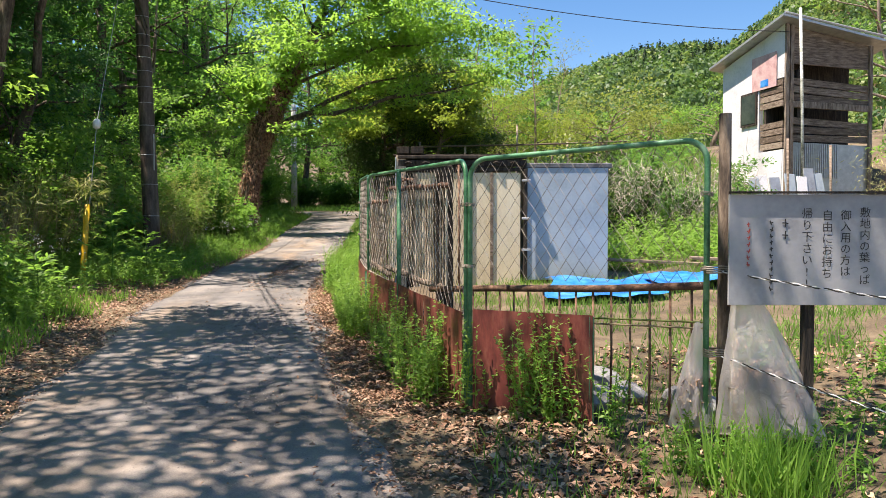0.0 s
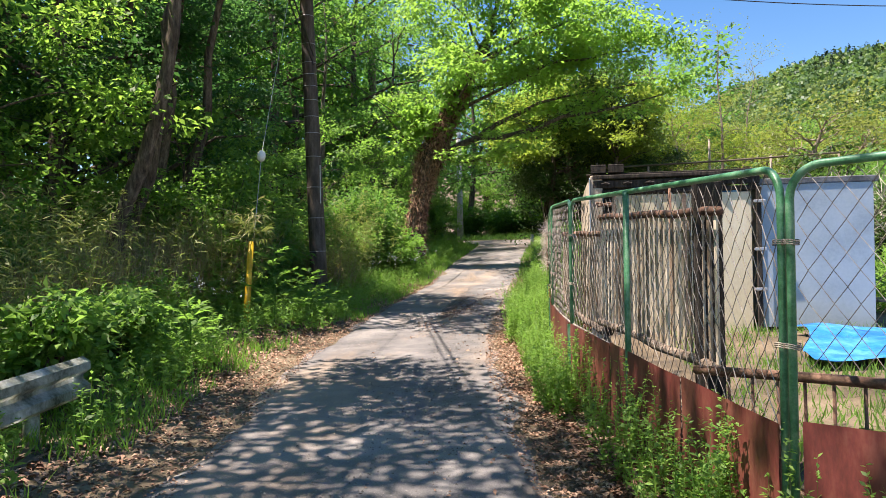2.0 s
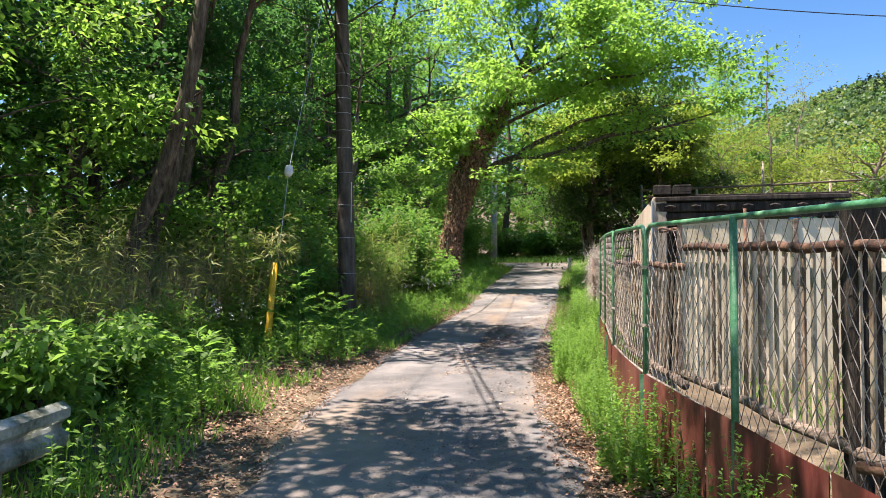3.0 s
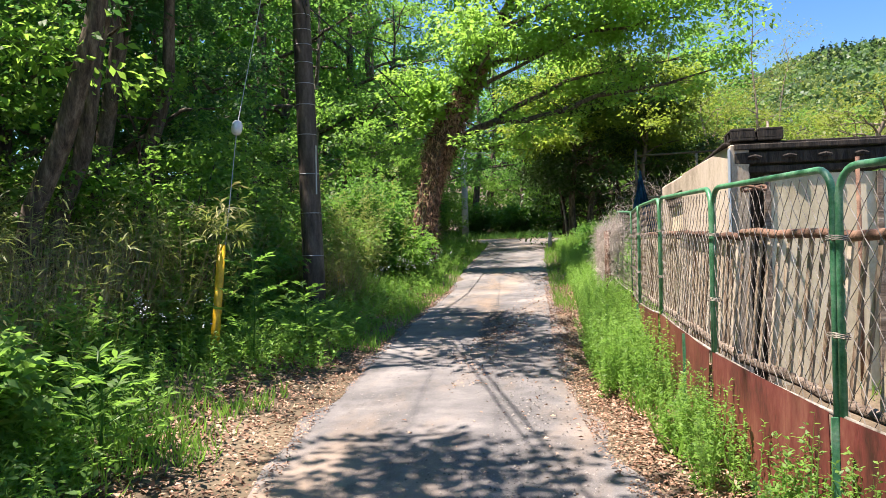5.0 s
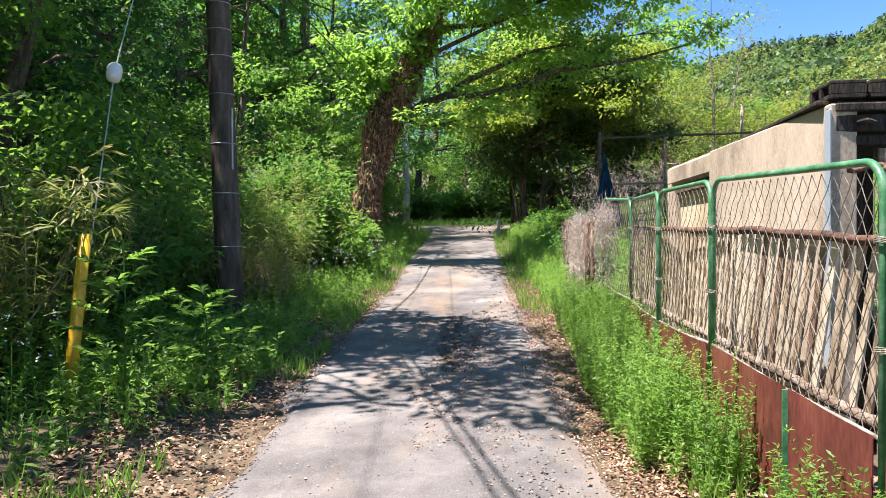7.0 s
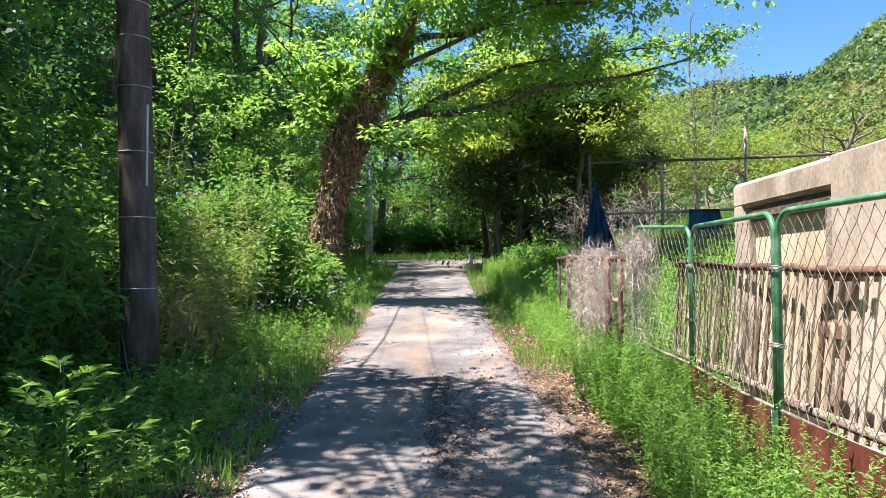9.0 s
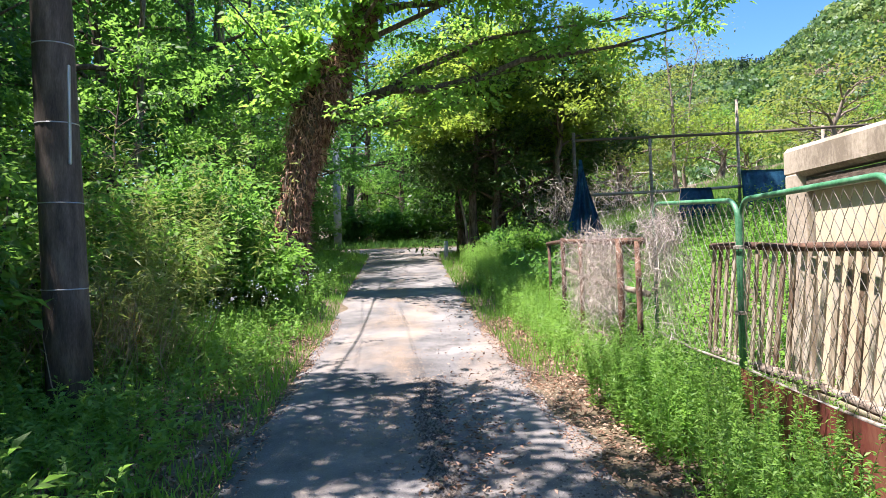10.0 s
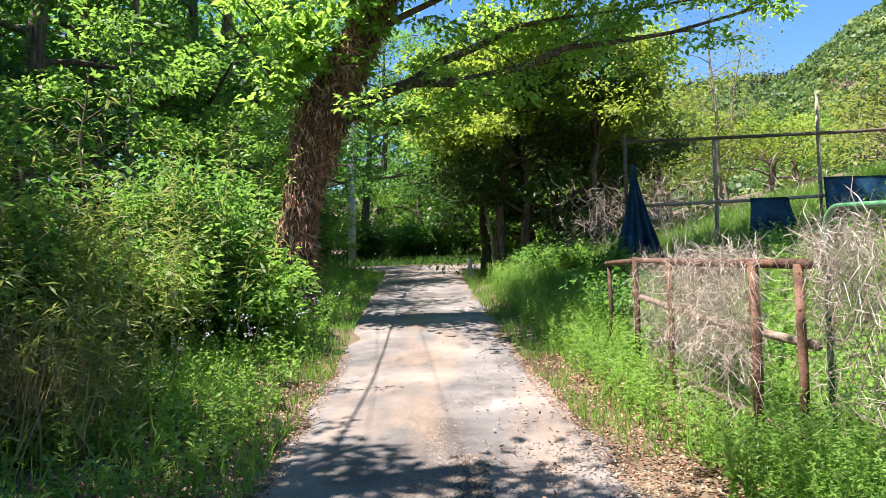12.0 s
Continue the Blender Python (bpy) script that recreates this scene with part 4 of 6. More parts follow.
for x, top, count, mat in ((1.865, 1.62, 2, INK), (1.79, 1.62, 11, INK), (1.665, 1.61, 7, RED_INK)):
    for k in range(count):
        s = 0.055 if count == 2 else 0.030
        z = top - k * s * 1.2
        bm = bmesh.new()
        bar(bm, (x - s * 0.3, 3.917, z), (x + s * 0.3, 3.917, z + rs.uniform(-0.006, 0.006)), 0.006, 0.002)
        bar(bm, (x, 3.9165, z - s * 0.4), (x + rs.uniform(-0.01, 0.01), 3.9165, z + s * 0.4), 0.006, 0.002, (1, 0, 0))
        part("character", bm, mat, sign)


def rope(p, q, sag, label, knots=(0.0,)):
    t = thing("rope", label, "rope", "ropes from the corner post", at=tuple(p))
    p, q = Vector(p), Vector(q)
    for s in (0, 1):
        bm = bmesh.new()
        n = 90
        pts = []
        for i in range(n + 1):
            f = i / n
            a = f * (q - p).length / 0.05 * math.pi + s * math.pi
            pts.append(p.lerp(q, f) + Vector((0, 0.0045 * math.cos(a), -sag * 4 * f * (1 - f) + 0.0045 * math.sin(a))))
        tube(bm, pts, 0.0036, 5)
        part("strand", bm, (BLACK, CERAMIC)[s], t, smooth=True)
    bm = bmesh.new()
    for k in range(4):
        tube(bm, [Vector((1.57, 4.1, p.z - 0.012 + 0.012 * k)) + Vector((0.075 * math.cos(x), 0.05 * math.sin(x), 0.003 * math.sin(3 * x))) for x in np.linspace(0, 6.3, 17)], 0.0045, 5, cap=False)
    part("knot", bm, WIRE, t, smooth=True)


rope((1.555, 4.0, 1.35), (2.92, 3.05, 1.165), 0.02, "twisted black and white rope tied to the post")
rope((1.555, 4.0, 0.875), (2.75, 3.0, 0.57), 0.03, "twisted pale rope sagging from the post")

SACK = bpy.data.materials.new("thin_plastic")
SACK.use_nodes = True
_n = SACK.node_tree
_b = _n.nodes["Principled BSDF"]
_b.inputs["Base Color"].default_value, _b.inputs["Roughness"].default_value = (0.88, 0.84, 0.82, 1), 0.2
_tr, _tp, _m1, _m2 = _n.nodes.new("ShaderNodeBsdfTranslucent"), _n.nodes.new("ShaderNodeBsdfTransparent"), _n.nodes.new("ShaderNodeMixShader"), _n.nodes.new("ShaderNodeMixShader")
_tr.inputs["Color"].default_value = (0.90, 0.84, 0.80, 1)
_m1.inputs[0].default_value, _m2.inputs[0].default_value = 0.5, 0.5
_nz, _bp = _n.nodes.new("ShaderNodeTexNoise"), _n.nodes.new("ShaderNodeBump")
_nz.inputs["Scale"].default_value, _nz.inputs["Detail"].default_value, _nz.inputs["Distortion"].default_value = 9, 4, 1.5
_bp.inputs["Strength"].default_value, _bp.inputs["Distance"].default_value = 0.4, 0.03
_n.links.new(_nz.outputs[0], _bp.inputs["Height"])
_n.links.new(_bp.outputs[0], _b.inputs["Normal"])
_n.links.new(_bp.outputs[0], _tr.inputs["Normal"])
_n.links.new(_b.outputs[0], _m1.inputs[1])
_n.links.new(_tr.outputs[0], _m1.inputs[2])
_n.links.new(_m1.outputs[0], _m2.inputs[1])
_n.links.new(_tp.outputs[0], _m2.inputs[2])
_n.links.new(_m2.outputs[0], _n.nodes["Material Output"].inputs["Surface"])


def sack(x, y, z0, z1, w0, w1, depth, skew, label, seed):
    bm = bmesh.new()
    seg, rows = 40, 22
    rings = []
    for k in range(rows + 1):
        f = k / rows
        w = w1 + (w0 - w1) * f ** 0.8
        ring = []
        for s in range(seg):
            a = 2 * math.pi * s / seg
            fold = 1 + 0.16 * (0.35 + f) * math.sin(5 * a + seed + 3 * f) * math.sin(3 * a + 2 * seed) + 0.05 * math.sin(11 * a + 9 * f)
            ring.append(bm.verts.new((x + skew * f + w / 2 * math.cos(a) * fold, y + depth * (0.25 + 0.75 * f) * math.sin(a) * fold, z1 + (z0 - z1) * f + 0.02 * math.sin(4 * a + seed) * f)))
        rings.append(ring)
    for p, q in zip(rings, rings[1:]):
        for s in range(seg):
            bm.faces.new((p[s], p[(s + 1) % seg], q[(s + 1) % seg], q[s]))
    bm.faces.new(rings[0][::-1])
    bm.faces.new(rings[-1])
    ob = tagged(part("plastic_sack", bm, SACK, smooth=True), label, "sack", "clear sacks tied to the post")
    r = np.random.default_rng(int(seed * 10))
    n = int(3600 * w0)
    h = z0 + 0.03 + (z1 - z0) * 0.42 * r.random(n) ** 1.4
    f = 1 - (h - z0) / (z1 - z0)
    w = (w1 + (w0 - w1) * f ** 0.8) * 0.40
    a, q = r.uniform(0, 6.28, n), np.sqrt(r.random(n))
    p = np.c_[x + skew * f + w * q * np.cos(a), y + depth * 0.4 * q * np.sin(a), h]
    L = r.uniform(0.03, 0.06, n)
    tagged(part("sack_filling", leaves(p, r.normal(size=(n, 3)), r.normal(size=(n, 3)), L, L * 0.6), LITTER, ob, "dry leaves inside the sack"), kind="stuff")
    return ob


sack(1.68, 3.98, gz(1.8, 3.9) + 0.13, 1.22, 0.54, 0.12, 0.13, 0.16, "wrinkled clear plastic sack hung on the post", 1.0)
sack(1.50, 4.16, gz(1.5, 4.1) + 0.08, 1.05, 0.22, 0.07, 0.09, -0.06, "narrow clear plastic sack hung inside the fence", 2.3)


# ---- concrete hut and shed ----
hut = thing("concrete_hut", "low stained concrete hut with a dark flat roof", "hut", at=(0.2, 13.3, 0.5))
P0, P1 = Vector((-0.75, 11.49, 0)), Vector((-1.00, 15.35, 0))
d = (P1 - P0).normalized()
n = Vector((d.y, -d.x, 0))


def wall_block(u0, u1, z0, z1, o0, o1, bevel=0.01):
    bm = bmesh.new()
    m = Matrix((d, n, Vector((0, 0, 1)))).transposed().to_4x4()
    m.translation = P0
    box(bm, (u0, o0, z0), (u1, o1, z1), m, bevel)
    return bm


L = (P1 - P0).length
part("side_wall", wall_block(0, L - 1.55, 0.3, 2.77, 0, 0.16), CONCRETE, hut)
part("side_wall", wall_block(L - 0.22, L, 0.3, 2.62, 0, 0.16, 0.05), CONCRETE, hut)
part("side_wall", wall_block(L - 1.55, L - 0.22, 0.3, 1.0, 0, 0.16), CONCRETE, hut)
part("lintel", wall_block(L - 1.56, L, 2.56, 2.77, 0.003, 0.157, 0.03), CONCRETE, hut)
part("door_head", wall_block(L - 1.50, L - 0.25, 2.46, 2.54, 0.03, 0.10), OLDWOOD, hut, "dark timber head over the closed opening")
part("door_jamb", wall_block(L - 1.52, L - 1.42, 1.0, 2.52, 0.03, 0.10), OLDWOOD, hut)
part("closing_board", wall_block(L - 1.42, L - 0.24, 1.0, 2.46, 0.09, 0.12), TAN, hut, "pale board closing the opening")
part("latch", wall_block(L - 1.75, L - 1.45, 1.62, 1.72, -0.05, 0.02), RUST, hut, "rusty iron latch on the wall")
part("ledge", wall_block(L - 1.95, L - 1.35, 2.0, 2.06, -0.08, 0.03), RUST, hut, "small rusty ledge with old tins")
part("back_wall", wall_block(L - 0.16, L, 0.3, 2.6, 0.163, 2.2), CONCRETE, hut)
part("corner_strip", wall_block(-0.02, 0.05, 0.3, 2.74, -0.012, 0.0), SHED_BLUE, hut, "blue-grey metal strip on the corner")
# the first is a near-black panel painting the shade of the door gap
for x0, x1, mat, nm, y in ((-0.58, -0.46, DARKWOOD, "door_gap", 11.60), (-0.44, 0.42, TAN, "front_board", 11.52), (0.44, 0.76, TAN, "front_board", 11.53), (0.80, 1.24, TAN, "front_board", 11.52)):
    bm = bmesh.new()
    box(bm, (x0, y, 0.35), (x1, y + 0.03, 2.50), bevel=0.004)
    part(nm, bm, mat, hut)
for x in (-0.45, 0.43, 0.78):
    bm = bmesh.new()
    box(bm, (x - 0.025, 11.495, 0.35), (x + 0.025, 11.515, 2.5), bevel=0.004)
    part("batten", bm, OLDWOOD, hut)
bm = bmesh.new()
tube(bm, [(0.25, 11.47, 0.4), (0.26, 11.47, 1.6), (0.25, 11.47, 2.62)], 0.018, 8)
part("rust_pipe", bm, RUST, hut, "rusty upright pipe", smooth=True)
for z0, z1, y0, y1, nm in ((2.52, 2.58, 11.50, 11.56, "fascia_beam"), (2.60, 2.70, 11.49, 11.58, "fascia_beam"), (2.72, 2.77, 11.47, 11.60, "roof_edge")):
    bm = bmesh.new()
    box(bm, (-0.72, y0, z0), (1.34, y1, z1), bevel=0.008)
    part(nm, bm, DARKWOOD, hut)
bm = bmesh.new()
box(bm, (-0.80, 11.56, 2.775), (1.34, 15.2, 2.80), bevel=0.005)
bmesh.ops.transform(bm, matrix=Matrix.Shear("XZ", 4, (0, 0)), verts=bm.verts)
part("roof_sheet", bm, DARKWOOD, hut)
for x in np.arange(-0.6, 1.3, 0.28):
    bm = bmesh.new()
    tube(bm, [(x, 11.49, 2.65), (x + 0.05, 11.47, 2.66), (x + 0.10, 11.49, 2.65)], 0.018, 6)
    part("bracket", bm, DARKWOOD, hut)
bm = bmesh.new()
tube(bm, [(-0.58 + 0.10 * math.cos(a), 11.40 + 0.05 * math.sin(a), 2.38 + 0.02 * math.sin(2 * a)) for a in np.linspace(0, 6.28, 15)], 0.016, 6)
part("iron_ring", bm, RUST, hut, "rusty iron ring hung at the corner", smooth=True)
for k in range(2):
    bm = bmesh.new()
    y0 = 11.50
    x0 = -0.74 + 0.225 * k
    z0 = 2.802
    box(bm, (x0, y0, z0), (x0 + 0.20, y0 + 0.34, z0 + 0.03), bevel=0.006)
    box(bm, (x0, y0, z0 + 0.085), (x0 + 0.20, y0 + 0.34, z0 + 0.11), bevel=0.006)
    for f in (0, 0.15, 0.30):
        box(bm, (x0, y0 + f, z0 + 0.03), (x0 + 0.20, y0 + f + 0.04, z0 + 0.085))
    tagged(part("hollow_block", bm, DARKWOOD), "dirty hollow concrete block on the hut's roof", "block", "blocks on the roof")

shed = thing("metal_shed", "blue-grey sheet metal shed with a flat lid", "shed", at=(2.0, 12.2, 0.85))
zs = 0.78
for (x0, y0, x1, y1), nm in (((1.36, 11.60, 2.66, 11.63), "front_panel"), ((1.36, 11.63, 1.39, 13.0), "side_panel"), ((2.63, 11.63, 2.66, 13.0), "side_panel"), ((1.36, 12.97, 2.66, 13.0), "back_panel")):
    bm = bmesh.new()
    box(bm, (x0, y0, zs), (x1, y1, 2.58), bevel=0.003)
    part(nm, bm, SHED_BLUE, shed)
bm = bmesh.new()
box(bm, (1.33, 11.585, 2.583), (2.72, 13.03, 2.66), bevel=0.01)
part("lid", bm, DARK_TRIM, shed, "dark grey metal lid")
bm = bmesh.new()
box(bm, (1.29, 11.45, 0.6), (1.345, 11.52, 2.55), bevel=0.005)
part("door_post", bm, DARKWOOD, shed)
for z in (1.25, 1.75, 2.35):
    bm = bmesh.new()
    box(bm, (1.25, 11.41, z), (1.39, 11.445, z + 0.035), bevel=0.004)
    part("hinge", bm, STEEL, shed)


# ---- yard ----
def crumpled(name, x0, x1, y0, y1, amp, mat, label, category, seed, lift=0.03, res=70):
    r = np.random.default_rng(seed)
    xs, ys = np.linspace(0, 1, res), np.linspace(0, 1, res)
    U, V = np.meshgrid(xs, ys)
    X, Y = x0 + (x1 - x0) * U + 0.15 * np.sin(5 * V + seed), y0 + (y1 - y0) * V + 0.2 * np.sin(4 * U + seed)
    Z = ground_z(X, Y) + lift
    for k in range(14):
        a, f, ph = r.uniform(0, math.pi), r.uniform(3, 16), r.uniform(0, 6)
        Z = Z + amp / (1 + 0.12 * f) * np.abs(np.sin(f * (math.cos(a) * U + math.sin(a) * V) + ph))
    i = (np.arange(res - 1)[:, None] * res + np.arange(res - 1)[None, :]).ravel()
    v = np.stack([X, Y, Z], -1).reshape(-1, 3)
    return tagged(part(name, (v, np.stack([i, i + 1, i + res + 1, i + res], 1)), mat), label, category)


crumpled("tarpaulin", 1.45, 3.1, 9.2, 11.1, 0.020, TARP, "crumpled bright blue tarpaulin on the ground", "tarpaulin", 4)
crumpled("tarpaulin", 3.0, 4.6, 9.6, 11.2, 0.024, TARP, "crumpled bright blue tarpaulin spread on the yard", "tarpaulin", 9)
rr = random.Random(8)
for k in range(7):
    bm = bmesh.new()
    s = rr.uniform(0.10, 0.2)
    bmesh.ops.create_icosphere(bm, subdivisions=2, radius=s)
    for v in bm.verts:
        v.co *= 1 + 0.28 * noise.noise(v.co * 7 + Vector((k, 0, 0)))
        v.co.z *= 0.6
    x, y = 1.25 + rr.uniform(-0.35, 0.5), 5.0 + rr.uniform(-0.5, 0.6)
    ob = tagged(part("stone", bm, STONE), "grey rough stone lying in the yard", "stone", "stones by the fence")
    ob.location = (x, y, gz(x, y) + s * 0.35)
for k, (x, y, l, ang) in enumerate(((3.9, 12.8, 2.2, 4), (5.2, 12.4, 1.8, -6), (5.6, 12.0, 1.6, 10))):
    bm = bmesh.new()
    box(bm, (-l / 2, -0.10, 0), (l / 2, 0.10, 0.05), bevel=0.006)
    ob = tagged(part("plank", bm, OLDWOOD), "old grey plank lying in the weeds", "plank", "planks in the yard")
    ob.matrix_basis = pose(x, y, gz(x, y) + 0.08, 2, 3, ang)


# ---- house up the slope ----
house = thing("house", "old white-walled house with weathered plank cladding", "house", at=(10, 21, gz(10, 21)))
N0, NL, NR = Vector((9.73, 20.6, 0)), Vector((9.07, 23.4, 0)), Vector((12.8, 21.6, 0))
ZN, ZL, ZR = 7.45, 6.75, 7.05
BASE = 2.2


def facade(a, za, b, zb, u0, u1, z0, z1, out0, out1, follow=False):
    """A slab on the wall from a to b, between fractions u0, u1 of its length and heights z0, z1; with follow the top keeps to the roof."""
    dd = (b - a)
    nn = Vector((dd.y, -dd.x, 0)).normalized()
    if nn.y > 0:
        nn = -nn
    bm = bmesh.new()
    vs = []
    for o in (out0, out1):
        for u, z in ((u0, z0), (u1, z0), (u1, (za + (zb - za) * u1) if follow else z1), (u0, (za + (zb - za) * u0) if follow else z1)):
            p = a + dd * u + nn * o
            vs.append(bm.verts.new((p.x, p.y, z)))
    for f in ((0, 1, 2, 3), (7, 6, 5, 4), (0, 4, 5, 1), (1, 5, 6, 2), (2, 6, 7, 3), (3, 7, 4, 0)):
        bm.faces.new([vs[k] for k in f])
    return bm


part("wall", facade(NL, ZL, N0, ZN, 0, 0.62, BASE, 0, -0.15, 0, True), WHITE_WALL, house)
part("wall", facade(NL, ZL, N0, ZN, 0.62, 1, BASE, 3.9, -0.15, 0), WHITE_WALL, house)
part("wall", facade(NL, ZL, N0, ZN, 0.62, 1, 5.95, 0, -0.15, 0, True), WHITE_WALL, house)
# near-black sheet stands in for the shade inside the opening
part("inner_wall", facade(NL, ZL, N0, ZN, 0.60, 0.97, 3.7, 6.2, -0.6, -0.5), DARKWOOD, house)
w = part("window", facade(NL, ZL, N0, ZN, 0.34, 0.60, 4.75, 5.75, 0.0, 0.05), DARKWOOD, house)
GLASS = material("dull_glass", [(0.03, 0.05, 0.045), (0.07, 0.09, 0.08)], scale=2, bump=0, rough=0.12, spec=0.6)
part("pane", facade(NL, ZL, N0, ZN, 0.36, 0.58, 4.82, 5.68, 0.051, 0.06), GLASS, w)
part("banner", facade(NL, ZL, N0, ZN, 0.52, 0.90, 5.75, 6.75, 0.03, 0.04), material("faded_banner", [(0.42, 0.24, 0.24), (0.56, 0.36, 0.35), (0.62, 0.46, 0.44)], scale=3, rough=0.7), house, "faded red banner")
part("banner_patch", facade(NL, ZL, N0, ZN, 0.66, 0.78, 5.82, 6.02, 0.041, 0.046), TARP, house)
hr = random.Random(12)
z = 3.95
while z < 5.9:
    if not 4.75 < z < 5.0:
        part("plank", facade(NL, ZL, N0, ZN, 0.64, 0.98, z, z + 0.17, -0.05 - hr.uniform(0, 0.03), 0.0), OLDWOOD, house)
    z += 0.2
# near-black sheet behind the planks, for the unlit room seen between them
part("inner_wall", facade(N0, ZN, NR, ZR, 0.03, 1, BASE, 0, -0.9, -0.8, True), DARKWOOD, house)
part("gable_board", facade(N0, ZN, NR, ZR, 0.05, 0.97, 6.35, 0, -0.05, 0.0, True), OLDWOOD, house)
z = 4.15
while z < 6.1:
    if not (4.80 < z < 5.15 or 5.80 < z):
        tilt = hr.uniform(-0.05, 0.05)
        bm = facade(N0, ZN, NR, ZR, 0.05, 0.96, z, z + 0.19, -0.05, -0.02 + hr.uniform(0, 0.03))
        for v in bm.verts:
            v.co.z += tilt * 2.2 * ((v.co.x - N0.x) / (NR.x - N0.x) - 0.5)
        part("plank", bm, OLDWOOD, house)
    z += 0.225
part("beam", facade(N0, ZN, NR, ZR, 0.0, 1.0, 5.1, 5.28, -0.02, 0.06), BARK_PALE, house)
for u in (0.0, 0.05, 0.96):
    part("corner_post", facade(N0, ZN, NR, ZR, u, u + 0.035, BASE, 0, 0.0, 0.07, True), BARK_PALE, house)
for k in range(26):
    u = 0.06 + 0.56 * k / 26
    part("corrugation", facade(N0, ZN, NR, ZR, u, u + 0.013, 3.1, 4.1, -0.02, 0.02), STEEL, house)
part("metal_cladding", facade(N0, ZN, NR, ZR, 0.05, 0.97, BASE, 4.1, -0.06, -0.021), STEEL, house)
bm = bmesh.new()
roofv = []
e1, e2 = (NL - N0).normalized(), (NR - N0).normalized()
for o in (0, 0.07):
    for p, zz in ((N0 - e1 * 0.35 - e2 * 0.35, ZN + 0.08), (NR - e1 * 0.35 + e2 * 0.5, ZR + 0.02), (NR + (NL - N0) + e2 * 0.5 + e1 * 0.3, ZL + ZR - ZN), (NL - e2 * 0.35 + e1 * 0.3, ZL)):
        roofv.append(bm.verts.new((p.x, p.y, zz + 0.03 + o)))
for f in ((0, 1, 2, 3), (7, 6, 5, 4), (0, 4, 5, 1), (1, 5, 6, 2), (2, 6, 7, 3), (3, 7, 4, 0)):
    bm.faces.new([roofv[k] for k in f])
roof = part("roof", bm, STEEL, house)
for k in range(16):
    bm = bmesh.new()
    a = N0 - e1 * (0.35 - 0.2 * k) - e2 * 0.3
    b = NR - e1 * (0.35 - 0.2 * k) + e2 * 0.48
    za = ZN + 0.20 + (ZL - ZN) * (0.2 * k) / (NL - N0).length
    tube(bm, [(a.x, a.y, za), (b.x, b.y, za + ZR - ZN)], 0.035, 6)
    part("roof_rib", bm, STEEL, roof)
bm = bmesh.new()
tube(bm, [(9.95, 19.9, 2.0), (9.90, 19.9, 5), (9.84, 19.95, 7.7)], [0.045, 0.042, 0.04], 8)
part("downpipe", bm, WHITE_PAINT, house, "pale upright pole before the wall", smooth=True)

# boards, pots and poles before the house
for k in range(7):
    x, y = 7.6 + 0.33 * k, 17.2 + 0.12 * k
    bm = bmesh.new()
    box(bm, (-0.14, -0.015, 0), (0.14, 0.015, 1.55 + 0.12 * math.sin(3 * k)), bevel=0.004)
    ob = tagged(part("board", bm, (SHED_BLUE, WHITE_WALL, STEEL)[k % 3]), "pale sheet board leaning upright before the house", "board", "boards before the house")
    ob.matrix_basis = pose(x, y, gz(x, y) - 0.05, -12, 4 * math.sin(5 * k), 10)
for k, (x, h) in enumerate(((8.0, 2.4), (9.0, 2.1), (12.2, 2.8), (13.0, 2.3))):
    bm = bmesh.new()
    y = 16.8
    tube(bm, [(x, y, gz(x, y) - 0.1), (x + 0.05, y, gz(x, y) + h / 2), (x + 0.03, y, gz(x, y) + h)], 0.03, 7)
    tagged(part("stake", bm, OLDWOOD, smooth=True), "thin weathered stake standing before the house", "stake", "stakes before the house")
bm = bmesh.new()
box(bm, (-0.34, -0.2, 0), (0.34, 0.2, 1.5), bevel=0.02)
ob = tagged(part("metal_box", bm, RED_RUST), "rusty red metal box before the house", "box")
ob.location = (10.9, 17.0, gz(10.9, 17))

# ---- pipe gate, vines and the fence on the slope ----
gate = thing("pipe_gate", "rusty pipe gate overgrown with withered vines", "gate", at=(-1.75, 18.2, gz(-1.75, 18.2)))
for pts, r0, mat in (([(-1.70, 16.5, 2.18), (-1.78, 18.2, 2.22), (-1.86, 20.1, 2.28), (-1.9, 21.6, 2.28)], 0.042, RUST), ([(-1.66, 16.5, 1.72), (-1.76, 18.2, 1.78), (-1.84, 20.0, 1.90)], 0.038, OLDWOOD), ([(-1.66, 16.5, 1.15), (-1.76, 18.2, 1.22), (-1.84, 19.6, 1.32)], 0.034, OLDWOOD)):
    bm = bmesh.new()
    tube(bm, pts, r0 * 0.75, 10)
    part("rail", bm, mat, gate, smooth=True)
for y, h, r0 in ((16.55, 2.18, 0.035), (17.15, 2.22, 0.045), (18.9, 2.24, 0.035), (20.03, 2.32, 0.042), (21.5, 2.28, 0.035)):
    x = float(np.interp(y, [16.5, 20.1], [-1.70, -1.86])) - 0.03
    bm = bmesh.new()
    tube(bm, [(x, y, gz(x, y) - 0.1), (x + 0.01, y, (gz(x, y) + h) / 2), (x, y, h)], r0 * 0.75, 10)
    part("post", bm, RUST, gate, smooth=True)


